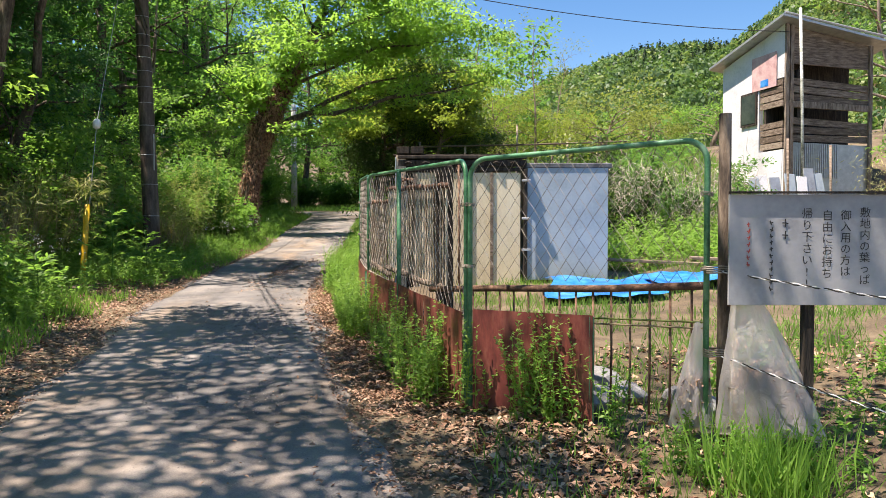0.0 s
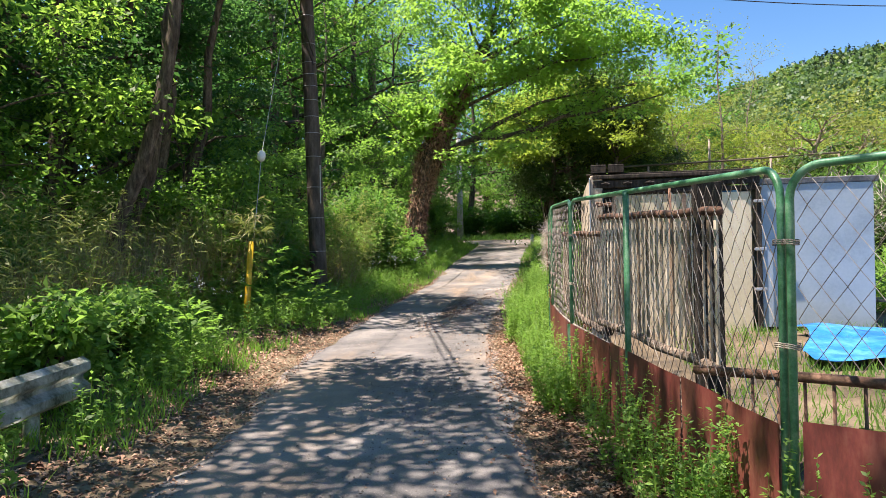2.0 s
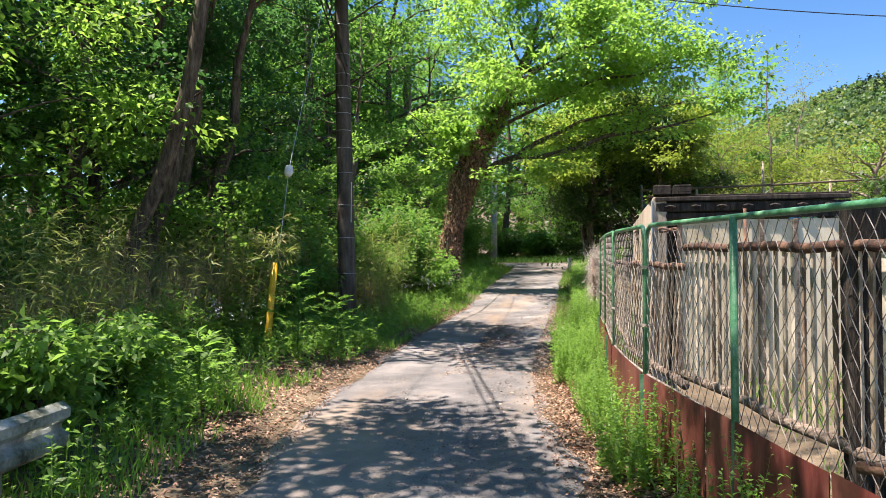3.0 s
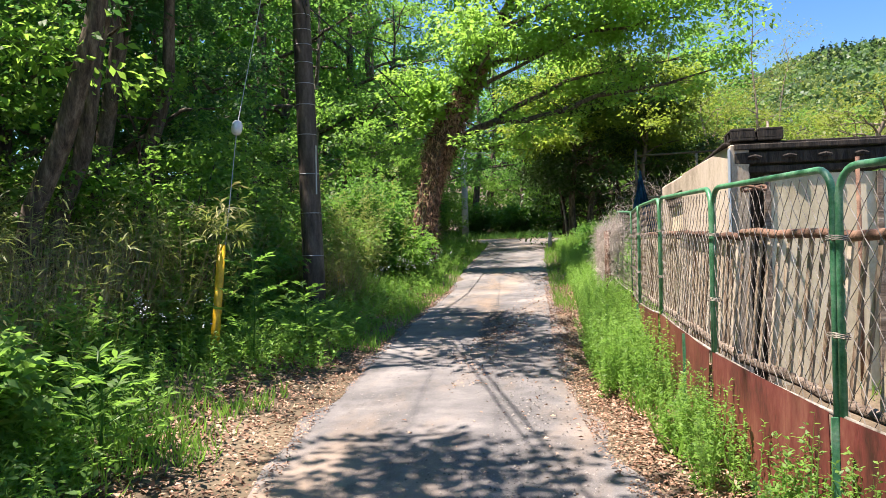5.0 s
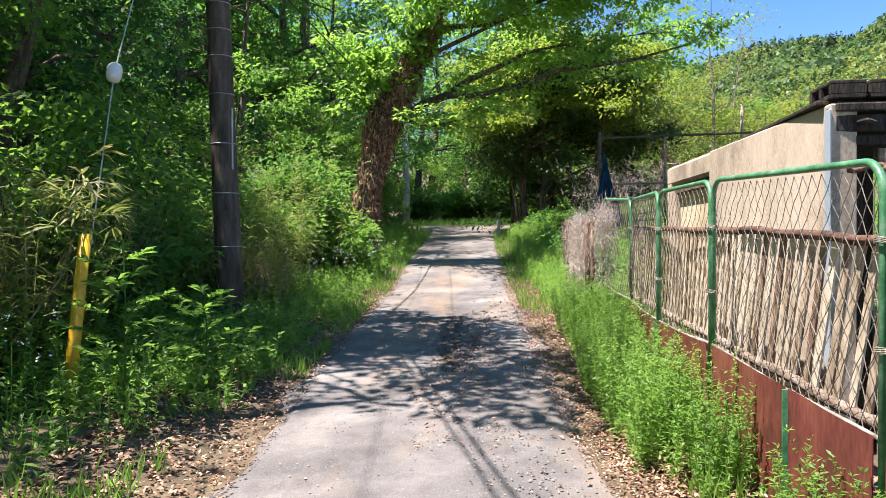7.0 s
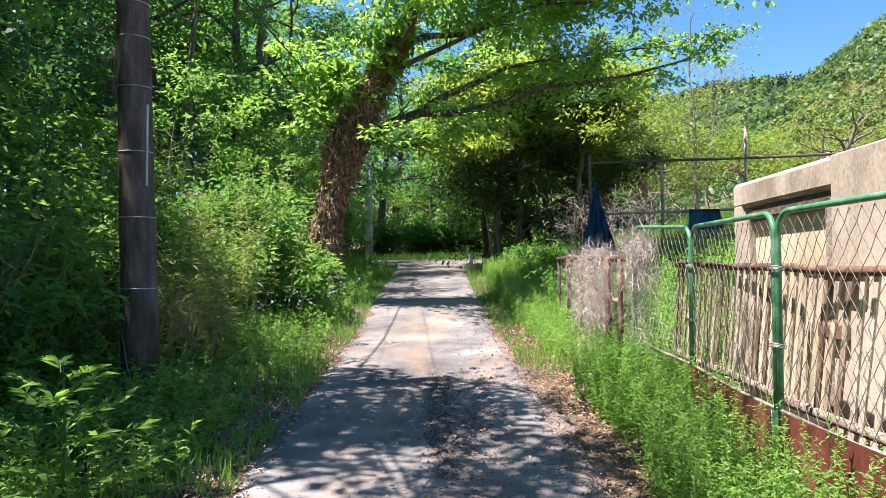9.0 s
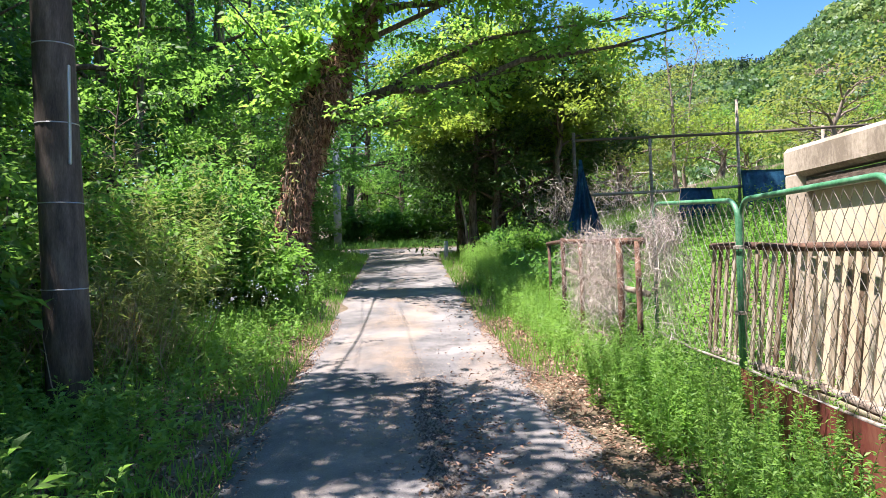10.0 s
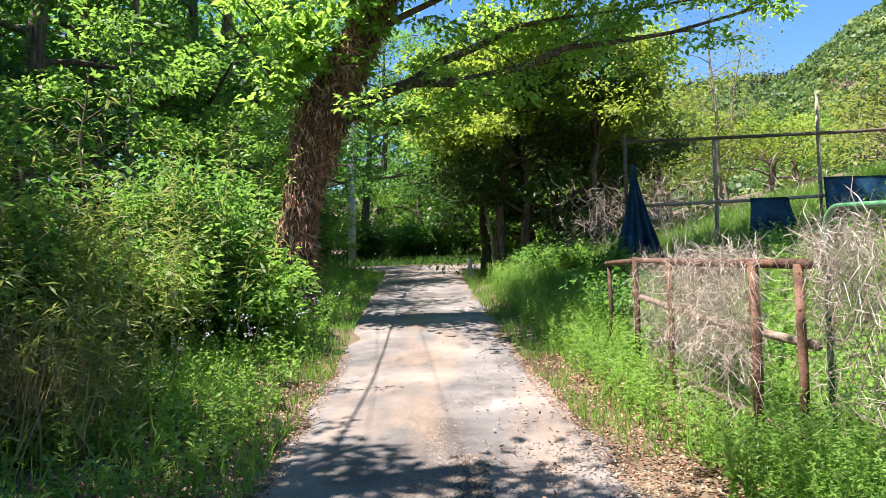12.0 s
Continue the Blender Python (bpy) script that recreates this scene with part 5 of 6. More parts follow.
def tangle(name, boxes, count, mat, label, seed, length=0.35, width=0.008):
    """Matted thin stems: short curved strips at random inside slim boxes."""
    r = np.random.default_rng(seed)
    sets = []
    for (x0, x1, y0, y1, z0, z1), n in zip(boxes, count):
        p = np.c_[r.uniform(x0, x1, n), r.uniform(y0, y1, n), z0 + (z1 - z0) * r.random(n) ** 0.7]
        sets.append(leaves(p, r.normal(size=(n, 3)) * [0.6, 0.9, 1.0] + [0, 0, -0.5], r.normal(size=(n, 3)), r.uniform(0.3, 1.2, n) * length, width * r.uniform(0.6, 1.6, n), 0.25))
    return tagged(part(name, joined(*sets), mat), label, "vines", kind="stuff")


VINE_GREY = leaf_material("withered_vine", (0.26, 0.20, 0.155), (0.62, 0.54, 0.47), (0.3, 0.24, 0.18), 0.12)
tangle("withered_vines", [(-1.86, -1.66, 17.1, 19.2, 1.5, 2.3), (-1.9, -1.7, 17.0, 19.4, 1.0, 1.9), (-1.70, -1.52, 15.9, 16.7, 1.9, 2.4), (-1.70, -1.54, 15.7, 16.8, 1.2, 2.1), (-1.9, -1.75, 19.2, 20.2, 1.3, 2.3)], [4600, 1300, 1500, 700, 900], VINE_GREY, "grey-brown withered vines matted over the gate", 17, 0.26, 0.0034)
tangle("dry_bramble", [(-1.5, 1.4, 27.5, 30.0, 2.6, 4.2), (0.5, 5.0, 28.5, 31.5, 3.0, 4.5), (3.4, 6.6, 14.6, 16.0, 1.2, 3.0), (-0.8, 1.5, 29, 31, 2.8, 4.2)], [420, 300, 1300, 350], VINE_GREY, "dry grey brambles on the slope", 23, 0.8, 0.008)

bf = thing("slope_fence", "old thin pipe fence on the grassy slope", "fence", at=(1.0, 25.5, gz(1.0, 25.5)))
for z, x0, x1 in ((4.55, -0.85, 6.5), (3.38, -0.85, 4.2)):
    bm = bmesh.new()
    tube(bm, [(x0, 25.5, z - 0.02), ((x0 + x1) / 2, 25.45, z + 0.04), (x1, 25.3, z + 0.14)], 0.03, 8)
    part("rail", bm, OLDWOOD, bf, smooth=True)
for x, h in ((-0.82, 4.7), (0.78, 4.58), (2.62, 5.3), (4.4, 4.7), (6.3, 4.75)):
    bm = bmesh.new()
    tube(bm, [(x, 25.5, gz(x, 25.5) - 0.1), (x + 0.01, 25.5, 3.5), (x, 25.5, h)], 0.035, 8)
    part("post", bm, OLDWOOD, bf, smooth=True)


def draped(x, y, z0, z1, w0, w1, label, seed, mat=NAVY):
    """A sheet hung from a rail, gathered at the top, with folds."""
    bm = bmesh.new()
    cols, rows = 26, 12
    vs = []
    for k in range(rows + 1):
        f = k / rows
        for c in range(cols + 1):
            u = c / cols - 0.5
            w = w0 + (w1 - w0) * f ** 1.4
            vs.append(bm.verts.new((x + u * w + 0.06 * f * math.sin(seed), y - 0.08 - 0.08 * f * math.sin(u * 24 + seed) - 0.12 * f, z0 + (z1 - z0) * f + 0.05 * f * math.sin(u * 9 + seed))))
    for k in range(rows):
        for c in range(cols):
            i = k * (cols + 1) + c
            bm.faces.new((vs[i], vs[i + 1], vs[i + cols + 2], vs[i + cols + 1]))
    bmesh.ops.solidify(bm, geom=bm.faces, thickness=0.012)
    return tagged(part("hanging_sheet", bm, mat, smooth=True), label, "sheet", "blue sheets on the slope fence")


draped(-0.72, 25.4, 4.1, 2.3, 0.06, 1.0, "dark blue sheet hanging gathered from a post", 1.0)
draped(1.63, 25.35, 3.44, 2.40, 0.66, 1.10, "dark blue sheet hanging from the low rail", 2.0)
draped(3.45, 25.35, 3.78, 3.0, 1.75, 1.75, "dark blue sheet stretched along the fence", 3.0)


# leaning stick and stump beside the lane
bm = bmesh.new()
tube(bm, [(-3.0, 32.5, 2.0), (-3.1, 32.8, 3.2), (-3.35, 33.0, 4.6)], [0.05, 0.04, 0.025], 7)
tagged(part("leaning_stick", bm, BARK_PALE, smooth=True), "bare pale stick leaning by the lane", "stick")
bm = bmesh.new()
tube(bm, [(-3.75, 33.5, 1.9), (-3.75, 33.5, 2.3), (-3.74, 33.5, 2.7)], [0.08, 0.075, 0.07], 9)
tagged(part("marker_post", bm, POLE_GREY, smooth=True), "short grey concrete post by the lane", "post")


# ---- left side of the lane ----
pole = thing("utility_pole", "dark wrapped utility pole with wire bands", "utility pole", at=(-6.48, 16.06, gz(-6.48, 16.06)))
pb, pt = Vector((-6.47, 16.06, 0.5)), Vector((-6.76, 16.06, 8.9))
bm = bmesh.new()
tube(bm, [pb.lerp(pt, k / 6) for k in range(7)], [0.185 - 0.010 * k for k in range(7)], 16)
part("shaft", bm, POLE_DARK, pole, smooth=True)
for z in np.r_[1.9, 2.6, 3.25, 3.9, 4.4, 4.75, 5.1, 5.4, 5.65, 5.9, 6.3, 6.9]:
    f = (z - pb.z) / (pt.z - pb.z)
    c = pb.lerp(pt, f)
    bm = bmesh.new()
    tube(bm, [c + Vector((math.cos(a), math.sin(a), 0.02 * math.sin(a))) * (0.187 - 0.060 * f) for a in np.linspace(0, 6.29, 21)], 0.0055, 5, cap=False)
    part("wire_band", bm, STEEL, pole)
bm = bmesh.new()
box(bm, (-6.39, 15.90, 2.9), (-6.37, 15.93, 3.7), bevel=0.006)
part("cable_guard", bm, STEEL, pole, "pale strip fixed to the pole")
bm = bmesh.new()
bar(bm, (-7.55, 16.0, 8.6), (-6.0, 16.0, 8.6), 0.08, 0.06)
part("crossarm", bm, STEEL, pole)


def guy(base, top, ins, label):
    g = thing("guy_wire", label, "guy wire", at=tuple(base))
    bm = bmesh.new()
    tube(bm, [base, ins, top], 0.006, 6)
    part("wire", bm, STEEL, g)
    bm = bmesh.new()
    d = (Vector(top) - Vector(base)).normalized()
    c = Vector(ins)
    tube(bm, [c + d * s for s in (-0.10, -0.08, -0.03, 0.03, 0.08, 0.10)], [0.02, 0.055, 0.07, 0.07, 0.055, 0.02], 12)
    part("insulator", bm, CERAMIC, g, "white ceramic insulator", smooth=True)
    bm = bmesh.new()
    lo, hi = Vector(base), Vector(base) + (Vector(ins) - Vector(base)) * 0.50
    hi = Vector((-6.17, 12.48, 2.02))
    tube(bm, [lo, lo.lerp(hi, 0.5), hi], [0.052, 0.05, 0.047], 10)
    part("guard_tube", bm, YELLOW, g, "yellow plastic guard tube", smooth=True)


guy((-6.09, 12.1, gz(-6.09, 12.1) - 0.1), (-6.85, 15.9, 8.2), (-6.30, 13.13, 3.51), "steel guy wire in a yellow guard tube")
bm = bmesh.new()
tube(bm, [(-6.5, 17.5, gz(-6.5, 17.5) - 0.1), (-6.6, 17.55, 1.2), (-6.66, 17.6, 1.6)], 0.035, 10)
tagged(part("marker_tube", bm, YELLOW, smooth=True), "short yellow guard tube in the bushes", "tube")


def cable(p, q, sag, r=0.012):
    p, q = Vector(p), Vector(q)
    bm = bmesh.new()
    n = 30
    tube(bm, [p.lerp(q, k / n) - Vector((0, 0, sag * 4 * (k / n) * (1 - k / n))) for k in range(n + 1)], r, 5)
    tagged(part("cable", bm, BLACK), "thin black cable strung overhead between poles", "cable", "overhead cables")


for x in (-6.6, -7.3):
    cable((x, 16.0, 8.66), (x - 1.7, 42.6, 7.36), 0.3, 0.005)
    cable((x, 16.0, 8.66), (x + 4.6, -14.0, 8.2), 0.6, 0.005)
cable((-6.55, 16.06, 6.05), (3.2, -14.0, 5.7), 0.15, 0.014)
cable((-6.55, 16.06, 5.85), (3.1, -14.0, 5.45), 0.15, 0.011)
cable((-6.58, 16.06, 6.1), (-7.5, 42.6, 7.36), 0.3, 0.014)
cable((-6.76, 16.06, 8.5), (9.8, 20.5, 7.2), 0.55, 0.011)

fp = thing("utility_pole", "grey concrete utility pole at the lane's bend", "utility pole", at=(-8.82, 42.7, gz(-8.82, 42.7)))
bm = bmesh.new()
tube(bm, [(-8.82, 42.7, gz(-8.82, 42.7) - 0.2), (-8.82, 42.7, 5), (-8.82, 42.7, 9.0)], [0.19, 0.17, 0.14], 12)
part("shaft", bm, POLE_GREY, fp, smooth=True)
bm = bmesh.new()
bar(bm, (-9.0, 42.6, 7.3), (-7.4, 42.6, 7.3), 0.06, 0.05)
part("crossarm", bm, STEEL, fp)

notice = thing("notice", "small white notice on a thin post", "sign", at=(-6.3, 45.5, gz(-6.3, 45.5)))
bm = bmesh.new()
zn = gz(-6.3, 45.5)
tube(bm, [(-6.3, 45.5, zn - 0.1), (-6.3, 45.5, zn + 0.9)], 0.03, 6)
part("post", bm, OLDWOOD, notice)
bm = bmesh.new()
box(bm, (-6.5, 45.44, zn + 0.75), (-6.1, 45.46, zn + 1.25), bevel=0.003)
part("plate", bm, WHITE_WALL, notice)

# guard rail in the weeds
gr = thing("guard_rail", "old white guard rail stained with moss", "guard rail", at=(-4.9, 5.5, gz(-4.9, 5.5)))
prof = [(0, 0.0), (0.06, 0.04), (0.06, 0.10), (0.0, 0.145), (0.0, 0.175), (0.06, 0.22), (0.06, 0.28), (0, 0.32)]
a, b = Vector((-4.10, 3.2, 0.52)), Vector((-4.62, 6.75, 0.66))
dd = (b - a).normalized()
nn = Vector((dd.y, -dd.x, 0))
bm = bmesh.new()
rows = []
for p in (a, a.lerp(b, 0.5), b):
    rows.append([bm.verts.new(p + nn * o + Vector((0, 0, h))) for o, h in prof])
for p, q in zip(rows, rows[1:]):
    for k in range(len(prof) - 1):
        bm.faces.new((p[k], q[k], q[k + 1], p[k + 1]))
bmesh.ops.solidify(bm, geom=bm.faces, thickness=0.006)
part("beam", bm, WHITE_PAINT, gr)
for f in (0.1, 0.85):
    p = a.lerp(b, f) - nn * 0.07
    bm = bmesh.new()
    tube(bm, [(p.x, p.y, gz(p.x, p.y) - 0.1), (p.x, p.y, p.z + 0.28)], 0.055, 10)
    part("post", bm, WHITE_PAINT, gr, smooth=True)


# ---- undergrowth ----
def blades(name, xy, h, w, mat, label, category, seed, lean=0.35, bend=0.12):
    r = np.random.default_rng(seed)
    n = len(xy)
    p = np.c_[xy, ground_z(xy[:, 0], xy[:, 1]) - 0.02]
    hh = h * r.uniform(0.5, 1.25, n)
    along = np.c_[r.normal(0, lean, (n, 2)), np.ones(n)]
    return tagged(part(name, leaves(p, along, np.c_[r.normal(size=(n, 2)), np.zeros(n)], hh, w * r.uniform(0.7, 1.4, n), bend), mat), label, category, kind="stuff")


def weeds(name, xy, h, mat, label, category, seed, per=16, leaf=0.075, aspect=0.38, lean=0.15, top=0.0, droop=0.0):
    """Leafy stems: each a thin upright stalk with leaves set along it."""
    r = np.random.default_rng(seed)
    n = len(xy)
    base = np.c_[xy, ground_z(xy[:, 0], xy[:, 1]) - 0.02]
    hh = np.broadcast_to(h, n) * r.uniform(0.55, 1.25, n)
    d = unit(np.c_[r.normal(0, lean, (n, 2)), np.ones(n)])
    stalks = leaves(base, d, np.c_[r.normal(size=(n, 2)), np.zeros(n)], hh, 0.008, 0.02)
    f = top + (1 - top) * r.random((n, per)) ** 0.75
    pos = (base[:, None, :] + d[:, None, :] * (hh[:, None] * f)[..., None]).reshape(-1, 3)
    ang = r.uniform(0, 2 * math.pi, n * per)
    al = np.c_[np.cos(ang), np.sin(ang), r.normal(0.35 - droop, 0.35, n * per)]
    L = leaf * r.uniform(0.6, 1.35, n * per) * (1.15 - 0.5 * f.ravel())
    lv = leaves(pos, al, np.c_[r.normal(0, 0.4, (n * per, 2)), np.ones(n * per)], L, L * aspect, 0.1)
    return tagged(part(name, joined(stalks, lv), mat), label, category, kind="stuff")


def band_left(n, d0, d1, y0, y1, seed, power=1.0):
    r = np.random.default_rng(seed)
    y = r.uniform(y0, y1, n)
    return np.c_[left_x(y) - d0 - (d1 - d0) * r.random(n) ** power, y]


def band_right(n, d0, d1, y0, y1, seed, power=1.0):
    r = np.random.default_rng(seed)
    y = r.uniform(y0, y1, n)
    return np.c_[right_x(y) + d0 + (d1 - d0) * r.random(n) ** power, y]


def patchy(xy, seed, keep=0.5, scale=0.9):
    v = np.sin(scale * 2.3 * xy[:, 0] + seed) * np.sin(scale * 1.9 * xy[:, 1] + 2 * seed) + 0.6 * np.sin(scale * 5.1 * xy[:, 0] - scale * 3.7 * xy[:, 1] + seed)
    r = np.random.default_rng(seed + 99)
    return xy[v + r.normal(0, 0.45, len(xy)) > (0.5 - keep) * 2.2]


# left verge
blades("grass", patchy(np.r_[patchy(band_left(4500, 0.4, 2.0, 9, 13.5, 101, 1.0), 16, 0.4), band_left(17000, 0.0, 2.0, 13.5, 37, 1, 1.2)], 3, 0.72), 0.20, 0.012, GRASS, "fresh green grass on the lane's verge", "grass", 1)
blades("grass", patchy(band_left(9000, 0.5, 2.2, 2, 10, 2, 0.8), 4, 0.55), 0.20, 0.012, GRASS, "thin green grass among fallen leaves", "grass", 2)
blades("tall_grass", patchy(band_left(7000, 0.8, 2.6, 16, 34, 3), 5, 0.6), 0.42, 0.014, GRASS, "tall fresh grass below the bushes", "grass", 3)
weeds("weeds", patchy(band_left(1500, 0.7, 2.2, 2.5, 16, 11, 0.8), 6, 0.55), 0.42, WEED, "leafy green weeds on the verge", "weeds", 11, per=20, leaf=0.08)
weeds("weeds", patchy(band_left(3600, 0.3, 2.6, 12, 36, 12, 0.9), 7, 0.7), 0.36, WEED, "leafy green weeds below the bushes", "weeds", 12, per=18, leaf=0.09)
weeds("tall_weeds", patchy(band_left(900, 1.7, 3.4, 3, 17, 13), 8, 0.7), 0.85, WEED, "tall leafy weeds at the wood's edge", "weeds", 13, per=34, leaf=0.11, aspect=0.45)
weeds("dark_undergrowth", band_left(2600, 2.2, 8.0, 1, 40, 14), 0.9, LEAF_MID, "dark leafy undergrowth beneath the trees", "undergrowth", 14, per=19, leaf=0.14, aspect=0.5)
weeds("dwarf_bamboo", patchy(band_left(1700, 1.9, 5.2, 4, 19, 15), 9, 0.75), 1.65, BAMBOO, "dense dwarf bamboo with narrow leaves", "bamboo", 15, per=26, leaf=0.22, aspect=0.10, lean=0.22, top=0.25, droop=0.45)
weeds("dwarf_bamboo", patchy(band_left(900, 1.6, 4.0, 17, 30, 16), 10, 0.7), 1.5, BAMBOO, "bright dwarf bamboo at the wood's edge", "bamboo", 16, per=30, leaf=0.20, aspect=0.13, lean=0.2, top=0.3, droop=0.3)
blades("dry_reeds", band_left(4200, 2.3, 4.6, 5.5, 15.0, 17), 1.5, 0.010, DRY, "dry brown reeds and stalks below the trees", "reeds", 17, lean=0.28, bend=0.06)


def bush(name, x, y, w, h, mat, count, leaf, label, seed, aspect=0.5):
    r = np.random.default_rng(seed)
    t = thing(name, label, "bush", "bushes at the wood's edge", at=(x, y, gz(x, y)))
    bm = bmesh.new()
    tips = []
    for k in range(9):
        a = k * 2.4
        e = np.array([x + w * 0.62 * math.cos(a) * r.uniform(0.4, 1), y + w * 0.62 * math.sin(a) * r.uniform(0.4, 1), gz(x, y) + h * r.uniform(0.45, 0.95)])
        pts = curve_points((x, y, gz(x, y) - 0.05), e, 0.1, 6, r, 0.15)
        tube(bm, pts, list(np.linspace(0.025, 0.006, 6)), 5, cap=False)
        tips.extend(pts[1:])
        for _ in range(3):
            tips.append(pts[-1] + r.normal(0, 0.22, 3) * [w, w, h * 0.5])
            tips.append(pts[3] + r.normal(0, 0.22, 3) * [w, w, h * 0.4])
    tagged(part("branchwork", bm, BARK, t), kind="stuff")
    part("foliage", spray(np.array(tips), 0.26 * w, 0.6, count, leaf, r, 0.25, aspect), mat, t)
    return t


br = random.Random(44)
for k in range(26):
    y = 13.5 + 1.0 * k
    x = float(left_x(y)) - br.uniform(2.3, 3.4)
    bush("bush", x, y, br.uniform(0.9, 1.4), br.uniform(1.3, 2.6), (LEAF_FRESH, LEAF_MID, LEAF_FRESH, WEED)[k % 4], 26, 0.12, "leafy green bush at the wood's edge", 500 + k)
for k, (x, y, w, h) in enumerate(((-6.9, 23.2, 1.1, 1.5), (-7.4, 22.3, 1.0, 1.9), (-6.6, 22.2, 0.8, 1.0), (-7.9, 23.8, 1.2, 2.4))):
    bush("bush", x, y, w, h, (LEAF_FRESH, LEAF_MID)[k % 2], 30, 0.12, "leafy green bush at the old tree's foot", 660 + k)
for k in range(12):
    y = 2.5 + 1.15 * k
    x = float(left_x(y)) - br.uniform(3.6, 5.2)
    bush("bush", x, y, br.uniform(1.0, 1.5), br.uniform(1.2, 2.2), (LEAF_MID, LEAF_FRESH)[k % 2], 26, 0.12, "leafy bush in the shade of the trees", 600 + k)
for k, (x, y, w, h) in enumerate(((-5.15, 6.9, 0.7, 0.9), (-5.6, 5.4, 0.8, 1.1), (-5.35, 4.0, 0.8, 1.0), (-5.5, 8.3, 0.6, 0.8))):
    bush("bush", x, y, w, h, WEED, 24, 0.10, "leafy green bush growing over the guard rail", 640 + k)


def sapling(x, y, h, seed, label, mat=LEAF_FRESH, leaf=0.12, per=26):
    """A young plant with tiers of narrow leaves on an upright stem."""
    r = np.random.default_rng(seed)
    t = thing("sapling", label, "plant", at=(x, y, gz(x, y)))
    z0 = gz(x, y)
    bm = bmesh.new()
    tube(bm, [(x, y, z0 - 0.05), (x + 0.03, y, z0 + h / 2), (x, y + 0.02, z0 + h)], [0.012, 0.009, 0.003], 6)
    part("stem", bm, LEAF_MID, t)
    tips, al = [], []
    for k in range(15):
        bm = bmesh.new()
        f = 0.2 + 0.78 * k / 15
        a = k * 2.4
        L = 0.50 * (1.05 - f) + 0.10
        p0, p1 = np.array([x, y, z0 + h * f]), np.array([x + L * math.cos(a), y + L * math.sin(a), z0 + h * f + L * 0.35])
        tube(bm, [p0, (p0 + p1) / 2 + [0, 0, 0.03], p1], [0.005, 0.004, 0.002], 4)
        part("twig", bm, LEAF_MID, t)
        for s in np.linspace(0.3, 1, per // 3):
            for sg in (-1, 1):
                tips.append(p0 + (p1 - p0) * s)
                al.append([math.cos(a + sg * 0.9), math.sin(a + sg * 0.9), 0.2 + r.normal(0, 0.2)])
    n = len(tips)
    Ls = leaf * r.uniform(0.7, 1.2, n)
    part("foliage", leaves(tips, al, np.c_[r.normal(0, 0.3, (n, 2)), np.ones(n)], Ls, Ls * 0.3), mat, t)


sapling(-5.5, 11.9, 1.3, 71, "bright green sapling beside the yellow tube")
sapling(-5.35, 12.9, 0.9, 72, "small bright green sapling on the verge")
sapling(-5.05, 8.9, 0.75, 73, "small bright green sapling in the weeds")


def tuft(x, y, z, count, seed, label, mat):
    """Bamboo leaves in drooping fans on short bent twigs."""
    r = np.random.default_rng(seed)
    sets = []
    for k in range(count):
        a, up = r.uniform(0, 2 * math.pi), r.uniform(-0.1, 0.7)
        d = unit(np.array([math.cos(a), math.sin(a), up]))
        p0 = np.array([x, y, z]) + r.normal(0, 1, 3) * [0.05, 0.05, 0.10]
        p1 = p0 + d * r.uniform(0.10, 0.34)
        sets.append(leaves([p0], [p1 - p0], [[0, 0.3, 1]], np.linalg.norm(p1 - p0), 0.009, 0.02))
        m = 6
        b = a + r.normal(0, 0.8, m)
        sets.append(leaves(np.repeat([p1], m, 0), np.c_[np.cos(b), np.sin(b), r.normal(-0.25, 0.45, m)], np.c_[r.normal(0, 0.5, (m, 2)), np.ones(m)], r.uniform(0.14, 0.28, m), r.uniform(0.018, 0.032, m), 0.12))
    tagged(part("bamboo_tuft", joined(*sets), mat), label, "plant")


tuft(-6.14, 12.42, 2.20, 34, 5, "pale bamboo leaves sprouting over the yellow tube", BAMBOO)
tuft(-6.16, 12.44, 2.36, 10, 6, "dry bamboo leaves on top of the yellow tube", STRAW)

# flowers on the verge
r = np.random.default_rng(61)
for nm, xy0, n0 in (("white_flowers", np.c_[r.normal(-6.35, 0.25, 16), r.normal(11.4, 0.35, 16)], 16), ("white_flowers", np.c_[r.normal(-6.0, 0.3, 26), r.uniform(18, 23.5, 26)], 26)):
    k = 11
    z = ground_z(xy0[:, 0], xy0[:, 1]) + r.uniform(0.55, 0.85, n0)
    c = np.repeat(np.c_[xy0, z], k, 0) + r.normal(0, 0.03, (n0 * k, 3))
    stalk = leaves(np.c_[xy0, ground_z(xy0[:, 0], xy0[:, 1])], np.c_[r.normal(0, 0.03, (n0, 2)), np.ones(n0)], np.c_[r.normal(size=(n0, 2)), np.zeros(n0)], z - ground_z(xy0[:, 0], xy0[:, 1]), 0.008, 0)
    tagged(part("flower_stalks", stalk, GRASS), "thin green stalks of wild flowers", "flowers", kind="stuff")
    tagged(part(nm, leaves(c, r.normal(size=(n0 * k, 3)), r.normal(size=(n0 * k, 3)), 0.024, 0.015), FLOWER), "small white wild flowers on thin stalks", "flowers", kind="stuff")

# right verge and yard
def near_fence(n, o0, o1, y0, y1, seed):
    r = np.random.default_rng(seed)
    y = r.uniform(y0, y1, n)
    ys = [p[2] for p in POSTS]
    return np.c_[np.interp(y, ys, [p[1] for p in POSTS]) - o0 - (o1 - o0) * r.random(n), y]


weeds("fence_weeds", patchy(near_fence(620, 0.04, 0.34, 4.3, 8.5, 31), 11, 0.4, 2.0), 0.6, WEED, "leafy green weeds growing along the fence", "weeds", 31, per=38, leaf=0.043, aspect=0.45)
